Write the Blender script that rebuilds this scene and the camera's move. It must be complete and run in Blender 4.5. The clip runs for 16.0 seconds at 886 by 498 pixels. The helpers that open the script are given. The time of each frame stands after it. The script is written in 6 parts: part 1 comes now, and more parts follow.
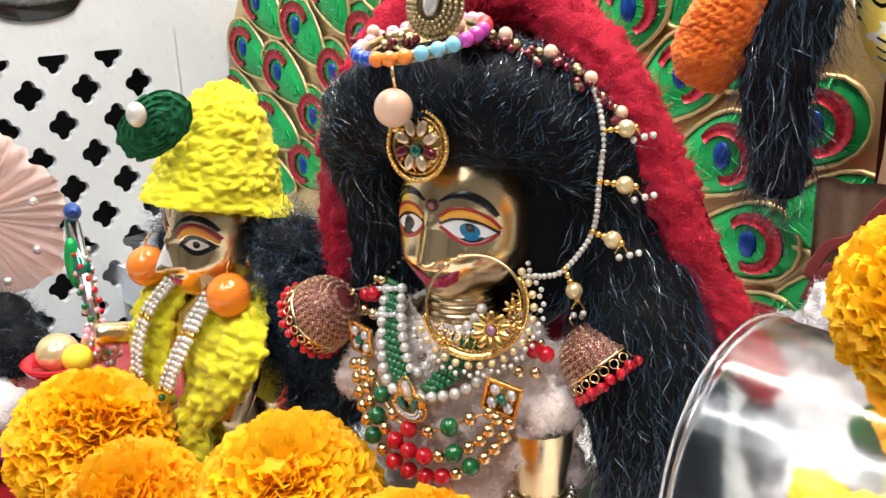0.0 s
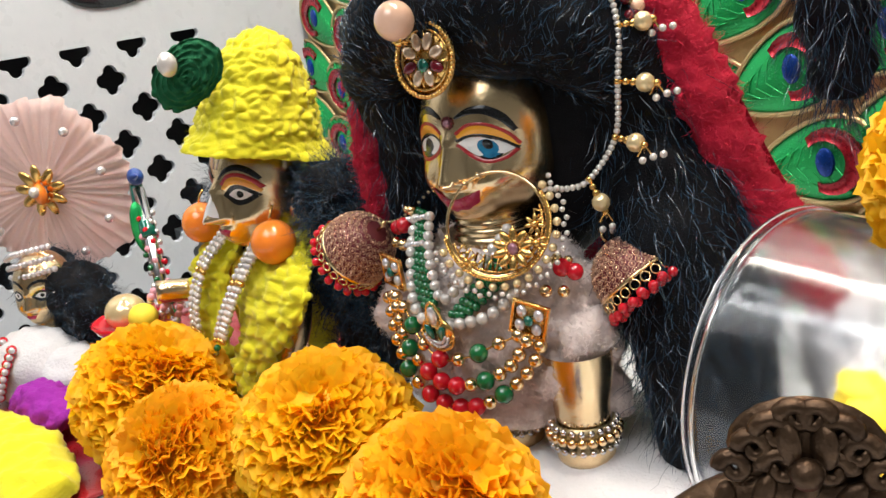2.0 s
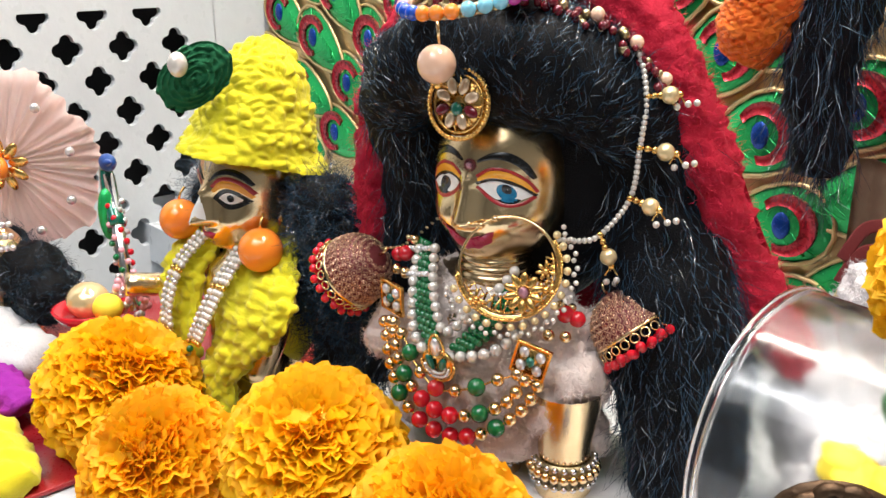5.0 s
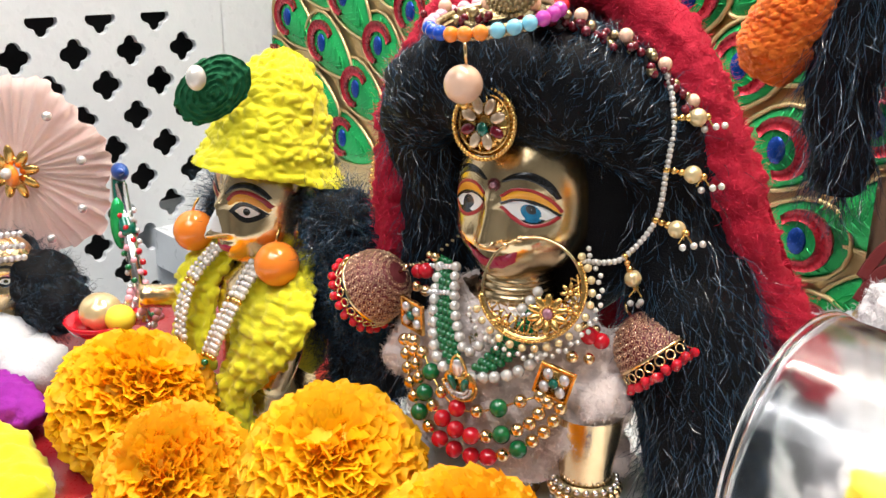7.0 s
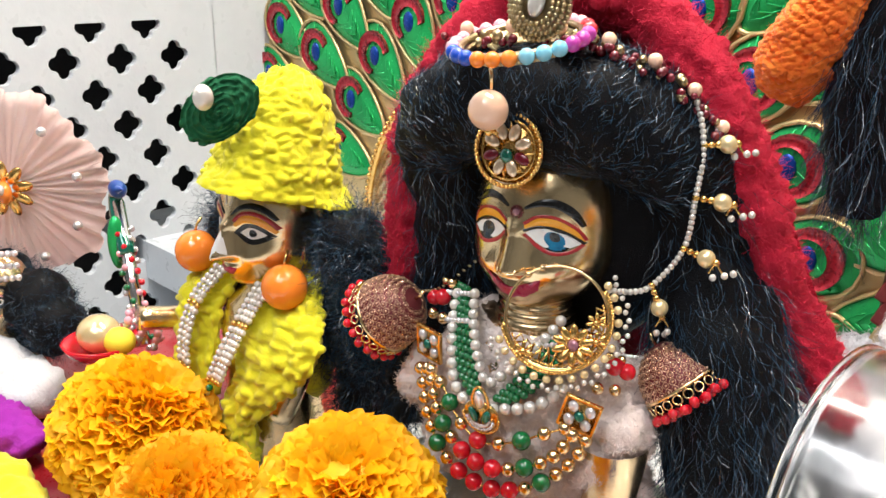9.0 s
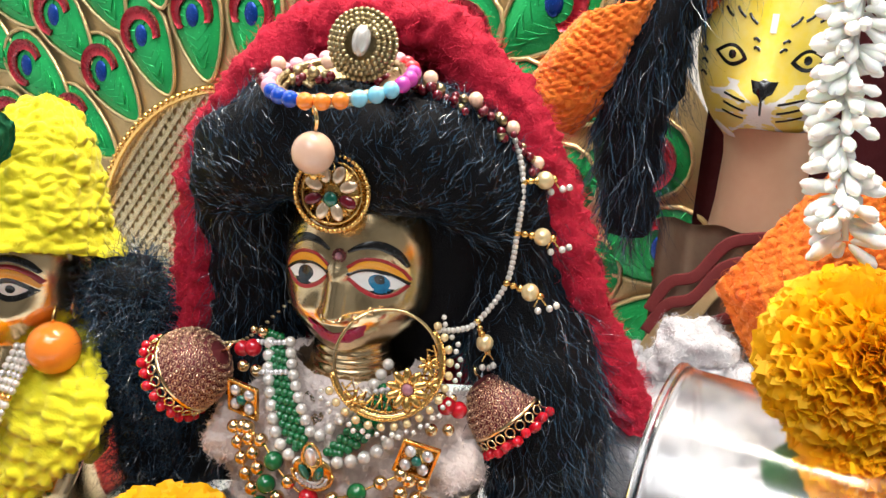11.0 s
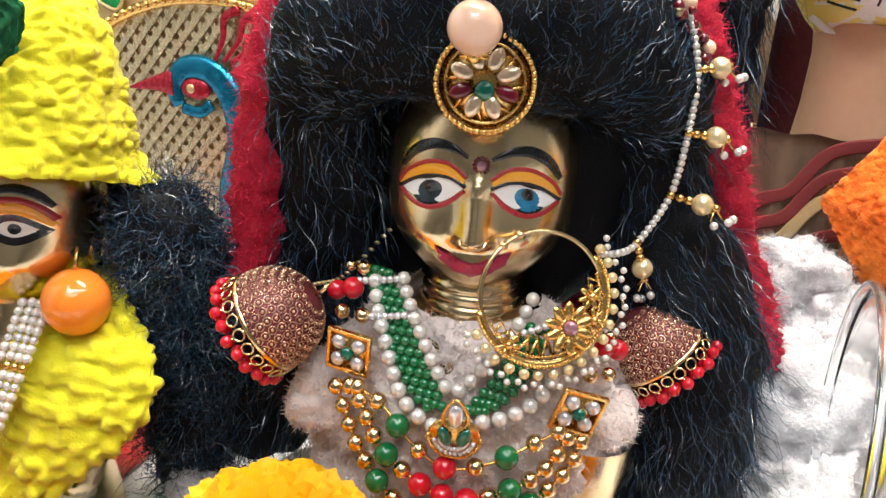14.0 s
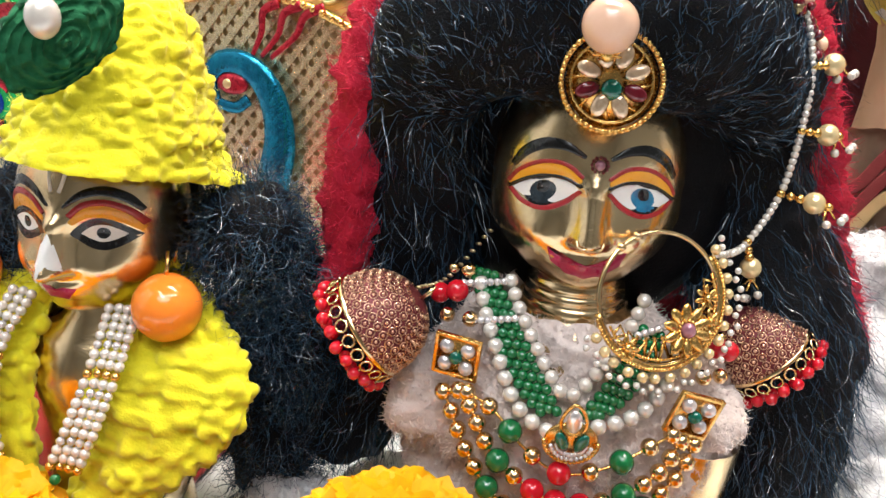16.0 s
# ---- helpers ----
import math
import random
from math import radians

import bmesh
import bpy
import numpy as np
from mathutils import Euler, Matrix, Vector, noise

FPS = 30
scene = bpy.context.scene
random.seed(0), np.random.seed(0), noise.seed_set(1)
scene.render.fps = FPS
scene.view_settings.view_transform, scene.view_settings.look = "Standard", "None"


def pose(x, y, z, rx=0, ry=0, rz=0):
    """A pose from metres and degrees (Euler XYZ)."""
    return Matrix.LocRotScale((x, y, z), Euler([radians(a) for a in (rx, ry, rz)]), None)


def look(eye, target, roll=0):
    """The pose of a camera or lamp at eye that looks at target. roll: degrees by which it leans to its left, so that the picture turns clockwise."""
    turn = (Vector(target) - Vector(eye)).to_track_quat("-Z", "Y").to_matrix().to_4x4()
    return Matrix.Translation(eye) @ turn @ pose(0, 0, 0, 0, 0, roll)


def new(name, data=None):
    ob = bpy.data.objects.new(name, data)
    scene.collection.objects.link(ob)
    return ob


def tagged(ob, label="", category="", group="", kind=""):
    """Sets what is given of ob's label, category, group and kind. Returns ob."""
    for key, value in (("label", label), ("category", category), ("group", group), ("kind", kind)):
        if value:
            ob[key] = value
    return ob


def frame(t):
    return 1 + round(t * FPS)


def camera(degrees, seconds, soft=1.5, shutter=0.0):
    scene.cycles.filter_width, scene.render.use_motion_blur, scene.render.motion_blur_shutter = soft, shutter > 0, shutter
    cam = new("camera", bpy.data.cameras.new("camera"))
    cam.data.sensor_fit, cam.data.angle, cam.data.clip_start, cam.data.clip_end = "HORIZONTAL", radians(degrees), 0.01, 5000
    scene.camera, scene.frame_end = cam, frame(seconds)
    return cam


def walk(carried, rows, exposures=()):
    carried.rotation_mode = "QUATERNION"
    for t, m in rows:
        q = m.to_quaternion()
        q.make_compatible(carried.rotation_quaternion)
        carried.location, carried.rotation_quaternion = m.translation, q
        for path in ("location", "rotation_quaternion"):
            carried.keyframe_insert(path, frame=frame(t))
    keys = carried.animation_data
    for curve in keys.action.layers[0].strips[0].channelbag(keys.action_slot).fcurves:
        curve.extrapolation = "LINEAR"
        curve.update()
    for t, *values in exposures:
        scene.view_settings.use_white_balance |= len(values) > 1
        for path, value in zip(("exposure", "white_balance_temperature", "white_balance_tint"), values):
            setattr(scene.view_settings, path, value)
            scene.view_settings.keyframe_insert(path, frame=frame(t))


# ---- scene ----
# the camera and its walk: seconds, place in cm, yaw, pitch and roll in degrees
cam = camera(51.60, 16.0)
PATH = [
    (0, 13.52, -14.71, 19.04, 46.10, -17.29, -2.61),
    (0.5, 14.18, -13.75, 19.53, 49.48, -16.34, -7.82),
    (1, 13.98, -13.41, 17.41, 51.21, -15.94, -8.80),
    (1.5, 14.20, -12.80, 16.82, 52.70, -15.98, -8.87),
    (2, 15.26, -11.98, 16.37, 54.42, -17.36, -8.36),
    (2.5, 14.62, -11.30, 14.96, 53.79, -18.01, -7.12),
    (3, 14.13, -11.42, 14.31, 52.98, -18.24, -6.04),
    (3.5, 13.36, -12.11, 15.47, 49.52, -18.46, -3.49),
    (4, 13.53, -13.48, 17.28, 47.06, -18.41, -1.11),
    (4.5, 13.47, -14.87, 17.99, 47.40, -18.29, -0.50),
    (7, 12.41, -15.60, 18.97, 47.17, -18.52, 0.17),
    (7.5, 12.17, -15.67, 19.09, 47.08, -18.59, 0.19),
    (8, 12.07, -15.85, 19.31, 46.84, -18.59, 0.30),
    (8.2, 11.98, -15.85, 19.30, 46.77, -18.62, 0.31),
    (10.3, 7.34, -15.95, 20.40, 34.58, -17.96, 2.31),
    (10.5, 6.98, -16.26, 20.46, 31.29, -17.85, 2.77),
    (11, 6.58, -16.97, 20.37, 25.94, -17.89, 3.38),
    (11.5, 5.53, -17.13, 19.54, 24.82, -18.69, 3.05),
    (12, 3.05, -15.49, 18.37, 21.39, -19.52, 3.91),
    (12.5, 1.32, -14.79, 17.90, 19.07, -19.73, 4.24),
    (13, 0.12, -14.88, 17.76, 18.75, -20.00, 3.70),
    (13.5, -1.51, -15.20, 17.53, 18.54, -20.09, 3.83),
    (14, -2.24, -15.44, 17.19, 16.98, -20.30, 4.24),
    (14.5, -3.01, -15.66, 17.17, 16.23, -20.36, 4.31),
    (15, -3.66, -15.97, 17.42, 16.19, -20.46, 4.21),
    (15.5, -4.52, -16.08, 17.16, 15.87, -20.75, 4.35),
    (16, -5.65, -15.92, 17.05, 15.29, -20.79, 4.35),
]
walk(cam, [(t, pose(x / 100, y / 100, z / 100, 90 + p, 0, w) @ pose(0, 0, 0, 0, 0, r)) for t, x, y, z, w, p, r in PATH],
     exposures=[(0, 0.02), (1, 0.0), (2, -0.3), (3, -0.37), (3.5, -0.34), (4.5, -0.1), (8.2, 0.0), (10.5, 0.0), (13, 0.04), (16, 0.1)])

# ---- light ----
world = bpy.data.worlds.new("world")
scene.world = world
world.use_nodes = True
world.node_tree.nodes["Background"].inputs[0].default_value = (0.9, 0.95, 1.0, 1)
world.node_tree.nodes["Background"].inputs[1].default_value = 0.12


def tube(name, at, to, sx, sy, watts, colour):
    lamp = bpy.data.lights.new(name, "AREA")
    lamp.shape, lamp.size, lamp.size_y, lamp.energy, lamp.color = "RECTANGLE", sx, sy, watts, colour
    ob = new(name, lamp)
    ob.matrix_world = look([v / 100 for v in at], [v / 100 for v in to])
    return ob


# two ceiling tubes of the room, in front of the altar
tube("ceiling_tube", (32, -40, 130), (-10, 5, 8), 1.2, 0.10, 9, (0.95, 0.98, 1.0))
tube("ceiling_tube", (-50, -32, 130), (-10, 5, 8), 1.2, 0.10, 8, (0.95, 0.98, 1.0))
# unseen fill, added to brighten the room that the brass mirrors
tube("room_fill", (20, -120, 158), (20, -119, 0), 1.3, 0.9, 17, (0.96, 0.98, 1.0))
# warm unseen fill without a real source, added for hair tops and feather screen
tube("top_fill", (-8, 14, 75), (-8, 12, 5), 0.5, 0.06, 9.0, (1.0, 0.9, 0.78))

# ---- helpers of this scene: all shapes are given in centimetres ----
CM = 0.01
V = Vector
BASES = {}


def thing(name, base, label, category, group="", kind=""):
    ob = new(name)
    ob.empty_display_size = 0.01
    ob.location = V(base) * CM
    BASES[ob.name] = V(base)
    return tagged(ob, label, category, group, kind)


def base_of(ob):
    while ob.parent:
        ob = ob.parent
    return BASES[ob.name]


def mesh_of(name, bm, mats, base, smooth=True):
    me = bpy.data.meshes.new(name)
    bm.normal_update()
    for v in bm.verts:
        v.co = (v.co - base) * CM
    bm.to_mesh(me)
    bm.free()
    for m in mats if isinstance(mats, (list, tuple)) else [mats]:
        me.materials.append(m)
    if smooth:
        me.polygons.foreach_set("use_smooth", [True] * len(me.polygons))
    return me


def part(name, bm, mats, parent, label="", kind="", smooth=True):
    ob = new(name, mesh_of(name, bm, mats, base_of(parent), smooth))
    ob.parent = parent
    if parent.parent:
        ob.matrix_parent_inverse = Matrix()
    return tagged(ob, label, kind=kind)


def whole(name, bm, mats, base, label, category, group="", kind="", smooth=True):
    """A thing that is one mesh."""
    ob = new(name, mesh_of(name, bm, mats, V(base), smooth))
    ob.location = V(base) * CM
    BASES[ob.name] = V(base)
    return tagged(ob, label, category, group, kind)


def shifted(bm, m):
    bmesh.ops.transform(bm, matrix=m, verts=bm.verts)
    return bm


def raw(verts, faces, index=0, bm=None):
    bm = bm or bmesh.new()
    vs = [bm.verts.new(v) for v in verts]
    for f in faces:
        try:
            bm.faces.new([vs[i] for i in f]).material_index = index
        except ValueError:
            pass
    return bm


def box(sx, sy, sz, at=(0, 0, 0), bevel=0.0, bm=None):
    tmp = bmesh.new()
    bmesh.ops.create_cube(tmp, size=1, matrix=Matrix.Translation(at) @ Matrix.Diagonal((sx, sy, sz, 1)))
    if bevel:
        bmesh.ops.bevel(tmp, geom=tmp.edges, offset=bevel, segments=2, affect="EDGES", profile=0.6)
    return merge(tmp, bm)


def merge(tmp, bm, index=None):
    if index is not None:
        for f in tmp.faces:
            f.material_index = index
    if bm is None:
        return tmp
    vs = {}
    for v in tmp.verts:
        vs[v] = bm.verts.new(v.co)
    for f in tmp.faces:
        bm.faces.new([vs[v] for v in f.verts]).material_index = f.material_index
    tmp.free()
    return bm


def ball(r, at=(0, 0, 0), u=12, v=8, scale=(1, 1, 1), bm=None, index=0, m=None):
    """A sphere with flattened or stretched axes."""
    vs, fs = [], []
    for j in range(v + 1):
        a = math.pi * j / v
        for i in range(u):
            b = 2 * math.pi * i / u
            vs.append(V((math.sin(a) * math.cos(b) * r * scale[0], math.sin(a) * math.sin(b) * r * scale[1], math.cos(a) * r * scale[2])))
    if m is not None:
        vs = [m @ p for p in vs]
    vs = [p + V(at) for p in vs]
    for j in range(v):
        for i in range(u):
            q = (j * u + i, (j + 1) * u + i, (j + 1) * u + (i + 1) % u, j * u + (i + 1) % u)
            if j == 0:
                q = q[:3]
            elif j == v - 1:
                q = (q[0], q[1], q[3])
            fs.append(q)
    return raw(vs, fs, index, bm)


def lathe(profile, n=24, m=None, bm=None, index=0, closed=False):
    """Turns (radius, height) pairs round z."""
    vs = [V((r * math.cos(2 * math.pi * i / n), r * math.sin(2 * math.pi * i / n), z)) for r, z in profile for i in range(n)]
    if m is not None:
        vs = [m @ p for p in vs]
    k = len(profile)
    fs = [(j * n + i, j * n + (i + 1) % n, ((j + 1) % k) * n + (i + 1) % n, ((j + 1) % k) * n + i) for j in range(k if closed else k - 1) for i in range(n)]
    return raw(vs, fs, index, bm)


def pipe(points, r, n=6, bm=None, index=0, closed=False, taper=None):
    """A round rod along points."""
    pts = [V(p) for p in points]
    k = len(pts)
    vs, side = [], None
    for j, p in enumerate(pts):
        a = pts[(j - 1) % k] if closed or j > 0 else p
        b = pts[(j + 1) % k] if closed or j < k - 1 else p
        d = (b - a).normalized()
        side = (side - d * side.dot(d)) if side is not None else d.orthogonal()
        side.normalize()
        up = d.cross(side)
        rr = r * (taper(j / max(1, k - 1)) if taper else 1)
        vs += [p + (side * math.cos(2 * math.pi * i / n) + up * math.sin(2 * math.pi * i / n)) * rr for i in range(n)]
    fs = [(j * n + i, j * n + (i + 1) % n, ((j + 1) % k) * n + (i + 1) % n, ((j + 1) % k) * n + i) for j in range(k if closed else k - 1) for i in range(n)]
    if not closed:
        fs += [tuple(range(n))[::-1], tuple((k - 1) * n + i for i in range(n))]
    return raw(vs, fs, index, bm)


def smooth_line(points, n):
    """n points along a smooth curve through the given ones."""
    p = [V(q) for q in points]
    p = [p[0] * 2 - p[1]] + p + [p[-1] * 2 - p[-2]]
    out = []
    for k in range(n):
        u = k / (n - 1) * (len(p) - 3)
        i = min(int(u), len(p) - 4)
        t = u - i
        a, b, c, d = p[i:i + 4]
        out.append(0.5 * (2 * b + (c - a) * t + (2 * a - 5 * b + 4 * c - d) * t * t + (3 * b - a - 3 * c + d) * t ** 3))
    return out


def along(points, step):
    """Evenly spaced points along a smooth curve."""
    fine = smooth_line(points, 200)
    out, left = [fine[0]], step
    for a, b in zip(fine, fine[1:]):
        d = (b - a).length
        while d >= left:
            a = a.lerp(b, left / d)
            out.append(a)
            d -= left
            left = step
        left -= d
    return out


def strands(roots, width, steps=4, bm=None, index=0):
    """Thin flat fibres: each root is (start, way, length, droop, curl)."""
    bm = bm or bmesh.new()
    for p, way, length, droop, curl in roots:
        p, way = V(p), V(way).normalized()
        side = way.cross(V((random.uniform(-1, 1), random.uniform(-1, 1), random.uniform(-1, 1)))).normalized() * width
        last = None
        for j in range(steps + 1):
            w = side * (1 - 0.75 * j / steps)
            now = bm.verts.new(p - w), bm.verts.new(p + w)
            if last:
                bm.faces.new((last[0], last[1], now[1], now[0])).material_index = index
            last = now
            p = p + way * (length / steps)
            way = (way + V((random.gauss(0, curl), random.gauss(0, curl), random.gauss(0, curl) - droop))).normalized()
    return bm


def surface_points(bm, n, faces=None):
    """Random points and normals on a mesh."""
    bm.normal_update()
    fs = [f for f in (faces or bm.faces)]
    cum = list(np.cumsum([f.calc_area() for f in fs]))
    out = []
    for _ in range(n):
        f = fs[min(int(np.searchsorted(cum, random.uniform(0, cum[-1]))), len(fs) - 1)]
        w = [random.random() ** 1.5 + 1e-4 for _ in f.verts]
        s = sum(w)
        p = sum((v.co * (x / s) for v, x in zip(f.verts, w)), V())
        out.append((p, f.normal.copy()))
    return out


def knead(bm, amount, size, seed=0.0):
    """Pushes the surface in and out by smooth noise."""
    bm.normal_update()
    moves = [(v, v.normal * (noise.noise(v.co / size + V((seed, seed, seed))) * amount)) for v in bm.verts]
    for v, d in moves:
        v.co += d
    return bm


def lumpy(bm, size, depth, seed=0.0, squash=1.0):
    """Raises rounded stitches of about that size out of a dense mesh."""
    bm.normal_update()
    moves = []
    for v in bm.verts:
        q = V((v.co.x, v.co.y, v.co.z * squash)) / size + V((seed, seed, seed))
        d = noise.voronoi(q)[0]
        moves.append((v, v.normal * (depth * (min(1.0, (d[1] - d[0]) * 1.7) - 0.5))))
    for v, k in moves:
        v.co += k
    return bm


# ---- materials ----
def mat(name, colour, rough=0.5, metal=0.0, second=None, size=1.0, mix=0.5, bump=0.0, bump_size=0.2, rough_mix=0.1, sheen=0.0, coat=0.0, glass=0.0, ior=1.45, sub=0.0, random_mix=0.0, island=False, spec=0.5, thin=0.0):
    """A surface of two colours mixed by noise at two scales, sizes in cm."""
    m = bpy.data.materials.new(name)
    m.use_nodes = True
    nt = m.node_tree
    b = nt.nodes["Principled BSDF"]
    add, link = nt.nodes.new, nt.links.new
    co = add("ShaderNodeTexCoord")

    def cloud(scale, detail=4):
        n = add("ShaderNodeTexNoise")
        n.inputs["Scale"].default_value, n.inputs["Detail"].default_value = 1 / (scale * CM), detail
        link(co.outputs["Object"], n.inputs["Vector"])
        return n.outputs["Fac"]

    second = second or [c * 0.8 for c in colour]
    big, fine = cloud(size, 3), cloud(size * 0.12, 2)
    half = add("ShaderNodeMath")
    half.operation = "MULTIPLY_ADD"
    link(fine, half.inputs[0])
    half.inputs[1].default_value = 0.5
    link(big, half.inputs[2])
    ramp = add("ShaderNodeMapRange")
    ramp.inputs["From Min"].default_value, ramp.inputs["From Max"].default_value = 0.5, 1.0
    ramp.inputs["To Max"].default_value = mix
    link(half.outputs[0], ramp.inputs["Value"])
    fac = ramp.outputs[0]
    if random_mix:
        source = add("ShaderNodeNewGeometry").outputs["Random Per Island"] if island else add("ShaderNodeObjectInfo").outputs["Random"]
        more = add("ShaderNodeMath")
        more.operation, more.use_clamp = "MULTIPLY_ADD", True
        link(source, more.inputs[0])
        more.inputs[1].default_value = random_mix
        link(fac, more.inputs[2])
        fac = more.outputs[0]
    blend = add("ShaderNodeMix")
    blend.data_type = "RGBA"
    blend.inputs[6].default_value, blend.inputs[7].default_value = (*colour, 1), (*second, 1)
    link(fac, blend.inputs[0])
    link(blend.outputs[2], b.inputs["Base Color"])
    rr = add("ShaderNodeMapRange")
    rr.inputs["To Min"].default_value, rr.inputs["To Max"].default_value = max(0.0, rough - rough_mix), min(1.0, rough + rough_mix)
    link(fine, rr.inputs["Value"])
    link(rr.outputs[0], b.inputs["Roughness"])
    b.inputs["Metallic"].default_value = metal
    b.inputs["Specular IOR Level"].default_value = spec
    b.inputs["Sheen Weight"].default_value = sheen
    b.inputs["Coat Weight"].default_value = coat
    b.inputs["Transmission Weight"].default_value = glass
    b.inputs["IOR"].default_value = ior
    if sub:
        b.inputs["Subsurface Weight"].default_value = sub
        b.inputs["Subsurface Radius"].default_value = (0.004, 0.002, 0.001)
        b.inputs["Subsurface Scale"].default_value = 0.5
    if bump:
        bp = add("ShaderNodeBump")
        bp.inputs["Strength"].default_value, bp.inputs["Distance"].default_value = min(1.0, bump), bump_size * CM * 0.5
        link(cloud(bump_size, 3), bp.inputs["Height"])
        link(bp.outputs[0], b.inputs["Normal"])
    if thin:
        # light that shines through a petal or a veil
        through_light, both = add("ShaderNodeBsdfTranslucent"), add("ShaderNodeMixShader")
        link(blend.outputs[2], through_light.inputs["Color"])
        both.inputs[0].default_value = thin
        link(b.outputs[0], both.inputs[1])
        link(through_light.outputs[0], both.inputs[2])
        link(both.outputs[0], nt.nodes["Material Output"].inputs["Surface"])
    return m


M = {}


def m_(name, *a, **k):
    M[name] = mat(name, *a, **k)


m_("marble", (0.60, 0.63, 0.66), 0.3, second=(0.50, 0.53, 0.57), size=9, mix=0.6, bump=0.1, bump_size=1.0)
# near-black base that stands for the unlit depth behind the screen
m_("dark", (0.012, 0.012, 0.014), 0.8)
m_("cloth_white", (0.72, 0.70, 0.70), 0.95, second=(0.6, 0.58, 0.58), size=2, bump=0.6, bump_size=0.15, sheen=0.3)
m_("plaster", (0.7, 0.7, 0.69), 0.8, second=(0.6, 0.6, 0.6), size=20)
# dull tone for the added walls, chosen to deepen reflections in the brass
m_("unseen_wall", (0.34, 0.33, 0.31), 0.8, second=(0.28, 0.27, 0.25), size=30)
# brown tone for the added floor, so less white reflects from below
m_("unseen_floor", (0.22, 0.19, 0.16), 0.4, second=(0.16, 0.14, 0.12), size=25)
m_("brass", (0.86, 0.67, 0.41), 0.21, 1.0, second=(0.76, 0.54, 0.28), size=1.5, mix=0.6, bump=0.12, bump_size=0.12, rough_mix=0.08)
m_("gold", (0.85, 0.55, 0.18), 0.25, 1.0, second=(0.6, 0.33, 0.1), size=0.5, mix=0.6, bump=0.2, bump_size=0.05)
m_("gold_pale", (0.86, 0.66, 0.38), 0.15, 1.0, second=(0.8, 0.5, 0.22), size=0.5, mix=0.5)
m_("copper", (0.15, 0.025, 0.03), 0.5, 0.3, second=(0.13, 0.025, 0.03), size=0.6, bump=0.3, bump_size=0.05)
m_("hair", (0.003, 0.003, 0.004), 0.6, second=(0.006, 0.006, 0.008), size=0.8, bump=0.9, bump_size=0.06, spec=0.12)
# the lighter bluish second colour paints sheen into the black strands
m_("strand", (0.006, 0.009, 0.014), 0.24, second=(0.03, 0.075, 0.13), size=0.4, random_mix=0.45, island=True, spec=0.8, coat=0.12)
m_("crimson", (0.42, 0.004, 0.028), 0.95, second=(0.26, 0.002, 0.014), size=0.7, bump=0.9, bump_size=0.12)
m_("crimson_fuzz", (0.55, 0.012, 0.05), 0.9, second=(0.42, 0.006, 0.03), size=0.6)
m_("yellow", (0.66, 0.60, 0.012), 0.95, second=(0.54, 0.47, 0.008), size=0.8, bump=0.6, bump_size=0.08, sheen=0.2)
m_("green_wool", (0.005, 0.11, 0.04), 0.95, second=(0.003, 0.07, 0.025), size=0.4, bump=0.8, bump_size=0.08)
m_("orange_wool", (0.85, 0.15, 0.012), 0.95, second=(0.85, 0.25, 0.02), size=2.2, mix=0.9, bump=0.9, bump_size=0.12, sheen=0.2)
m_("white_wool", (0.58, 0.57, 0.58), 0.95, second=(0.44, 0.43, 0.46), size=0.8, bump=0.9, bump_size=0.15, sheen=0.3)
m_("fleece", (0.70, 0.60, 0.56), 0.95, second=(0.54, 0.44, 0.42), size=1.2, bump=0.9, bump_size=0.15, sheen=0.4)
m_("marigold", (0.98, 0.62, 0.004), 0.6, second=(0.95, 0.43, 0.003), size=1.5, mix=0.5, random_mix=0.35, island=True, thin=0.4)
m_("marigold_orange", (0.98, 0.57, 0.004), 0.6, second=(0.95, 0.39, 0.003), size=1.5, mix=0.6, random_mix=0.35, island=True, thin=0.4)
m_("pearl", (0.70, 0.66, 0.61), 0.2, 0.35, second=(0.60, 0.54, 0.49), size=0.3, coat=0.6)
m_("champagne", (0.82, 0.64, 0.46), 0.07, 0.55, second=(0.55, 0.36, 0.22), size=0.15, mix=0.8, coat=0.8)
m_("stripe_red", (0.20, 0.03, 0.03), 0.85, second=(0.14, 0.02, 0.02), size=1)
m_("pearl_peach", (0.78, 0.50, 0.36), 0.16, 0.0, second=(0.72, 0.44, 0.31), size=0.8, coat=0.6)
m_("pearl_cream", (0.80, 0.64, 0.36), 0.16, 0.5, second=(0.70, 0.50, 0.24), size=0.3, coat=0.5)
m_("bead_green", (0.004, 0.13, 0.035), 0.08, second=(0.004, 0.09, 0.03), coat=0.6)
m_("bead_red", (0.55, 0.008, 0.02), 0.1, second=(0.45, 0.005, 0.015), coat=0.5)
m_("bead_orange", (0.85, 0.24, 0.03), 0.12, second=(0.78, 0.19, 0.02), size=1, coat=0.5)
m_("bead_blue", (0.005, 0.06, 0.45), 0.1, coat=0.5)
m_("bead_sky", (0.22, 0.55, 0.70), 0.15, coat=0.5)
m_("bead_pink", (0.75, 0.35, 0.42), 0.15, coat=0.5)
m_("bead_magenta", (0.5, 0.05, 0.35), 0.15, coat=0.5)
m_("crystal", (0.78, 0.75, 0.76), 0.05, 0.6, second=(0.5, 0.45, 0.46), size=0.15, coat=0.8)
m_("emerald", (0.002, 0.12, 0.08), 0.04, 0.2, coat=1.0)
m_("ruby", (0.13, 0.006, 0.014), 0.12, 0.1, coat=0.4)
m_("amethyst", (0.35, 0.15, 0.2), 0.06, 0.3, coat=1.0)
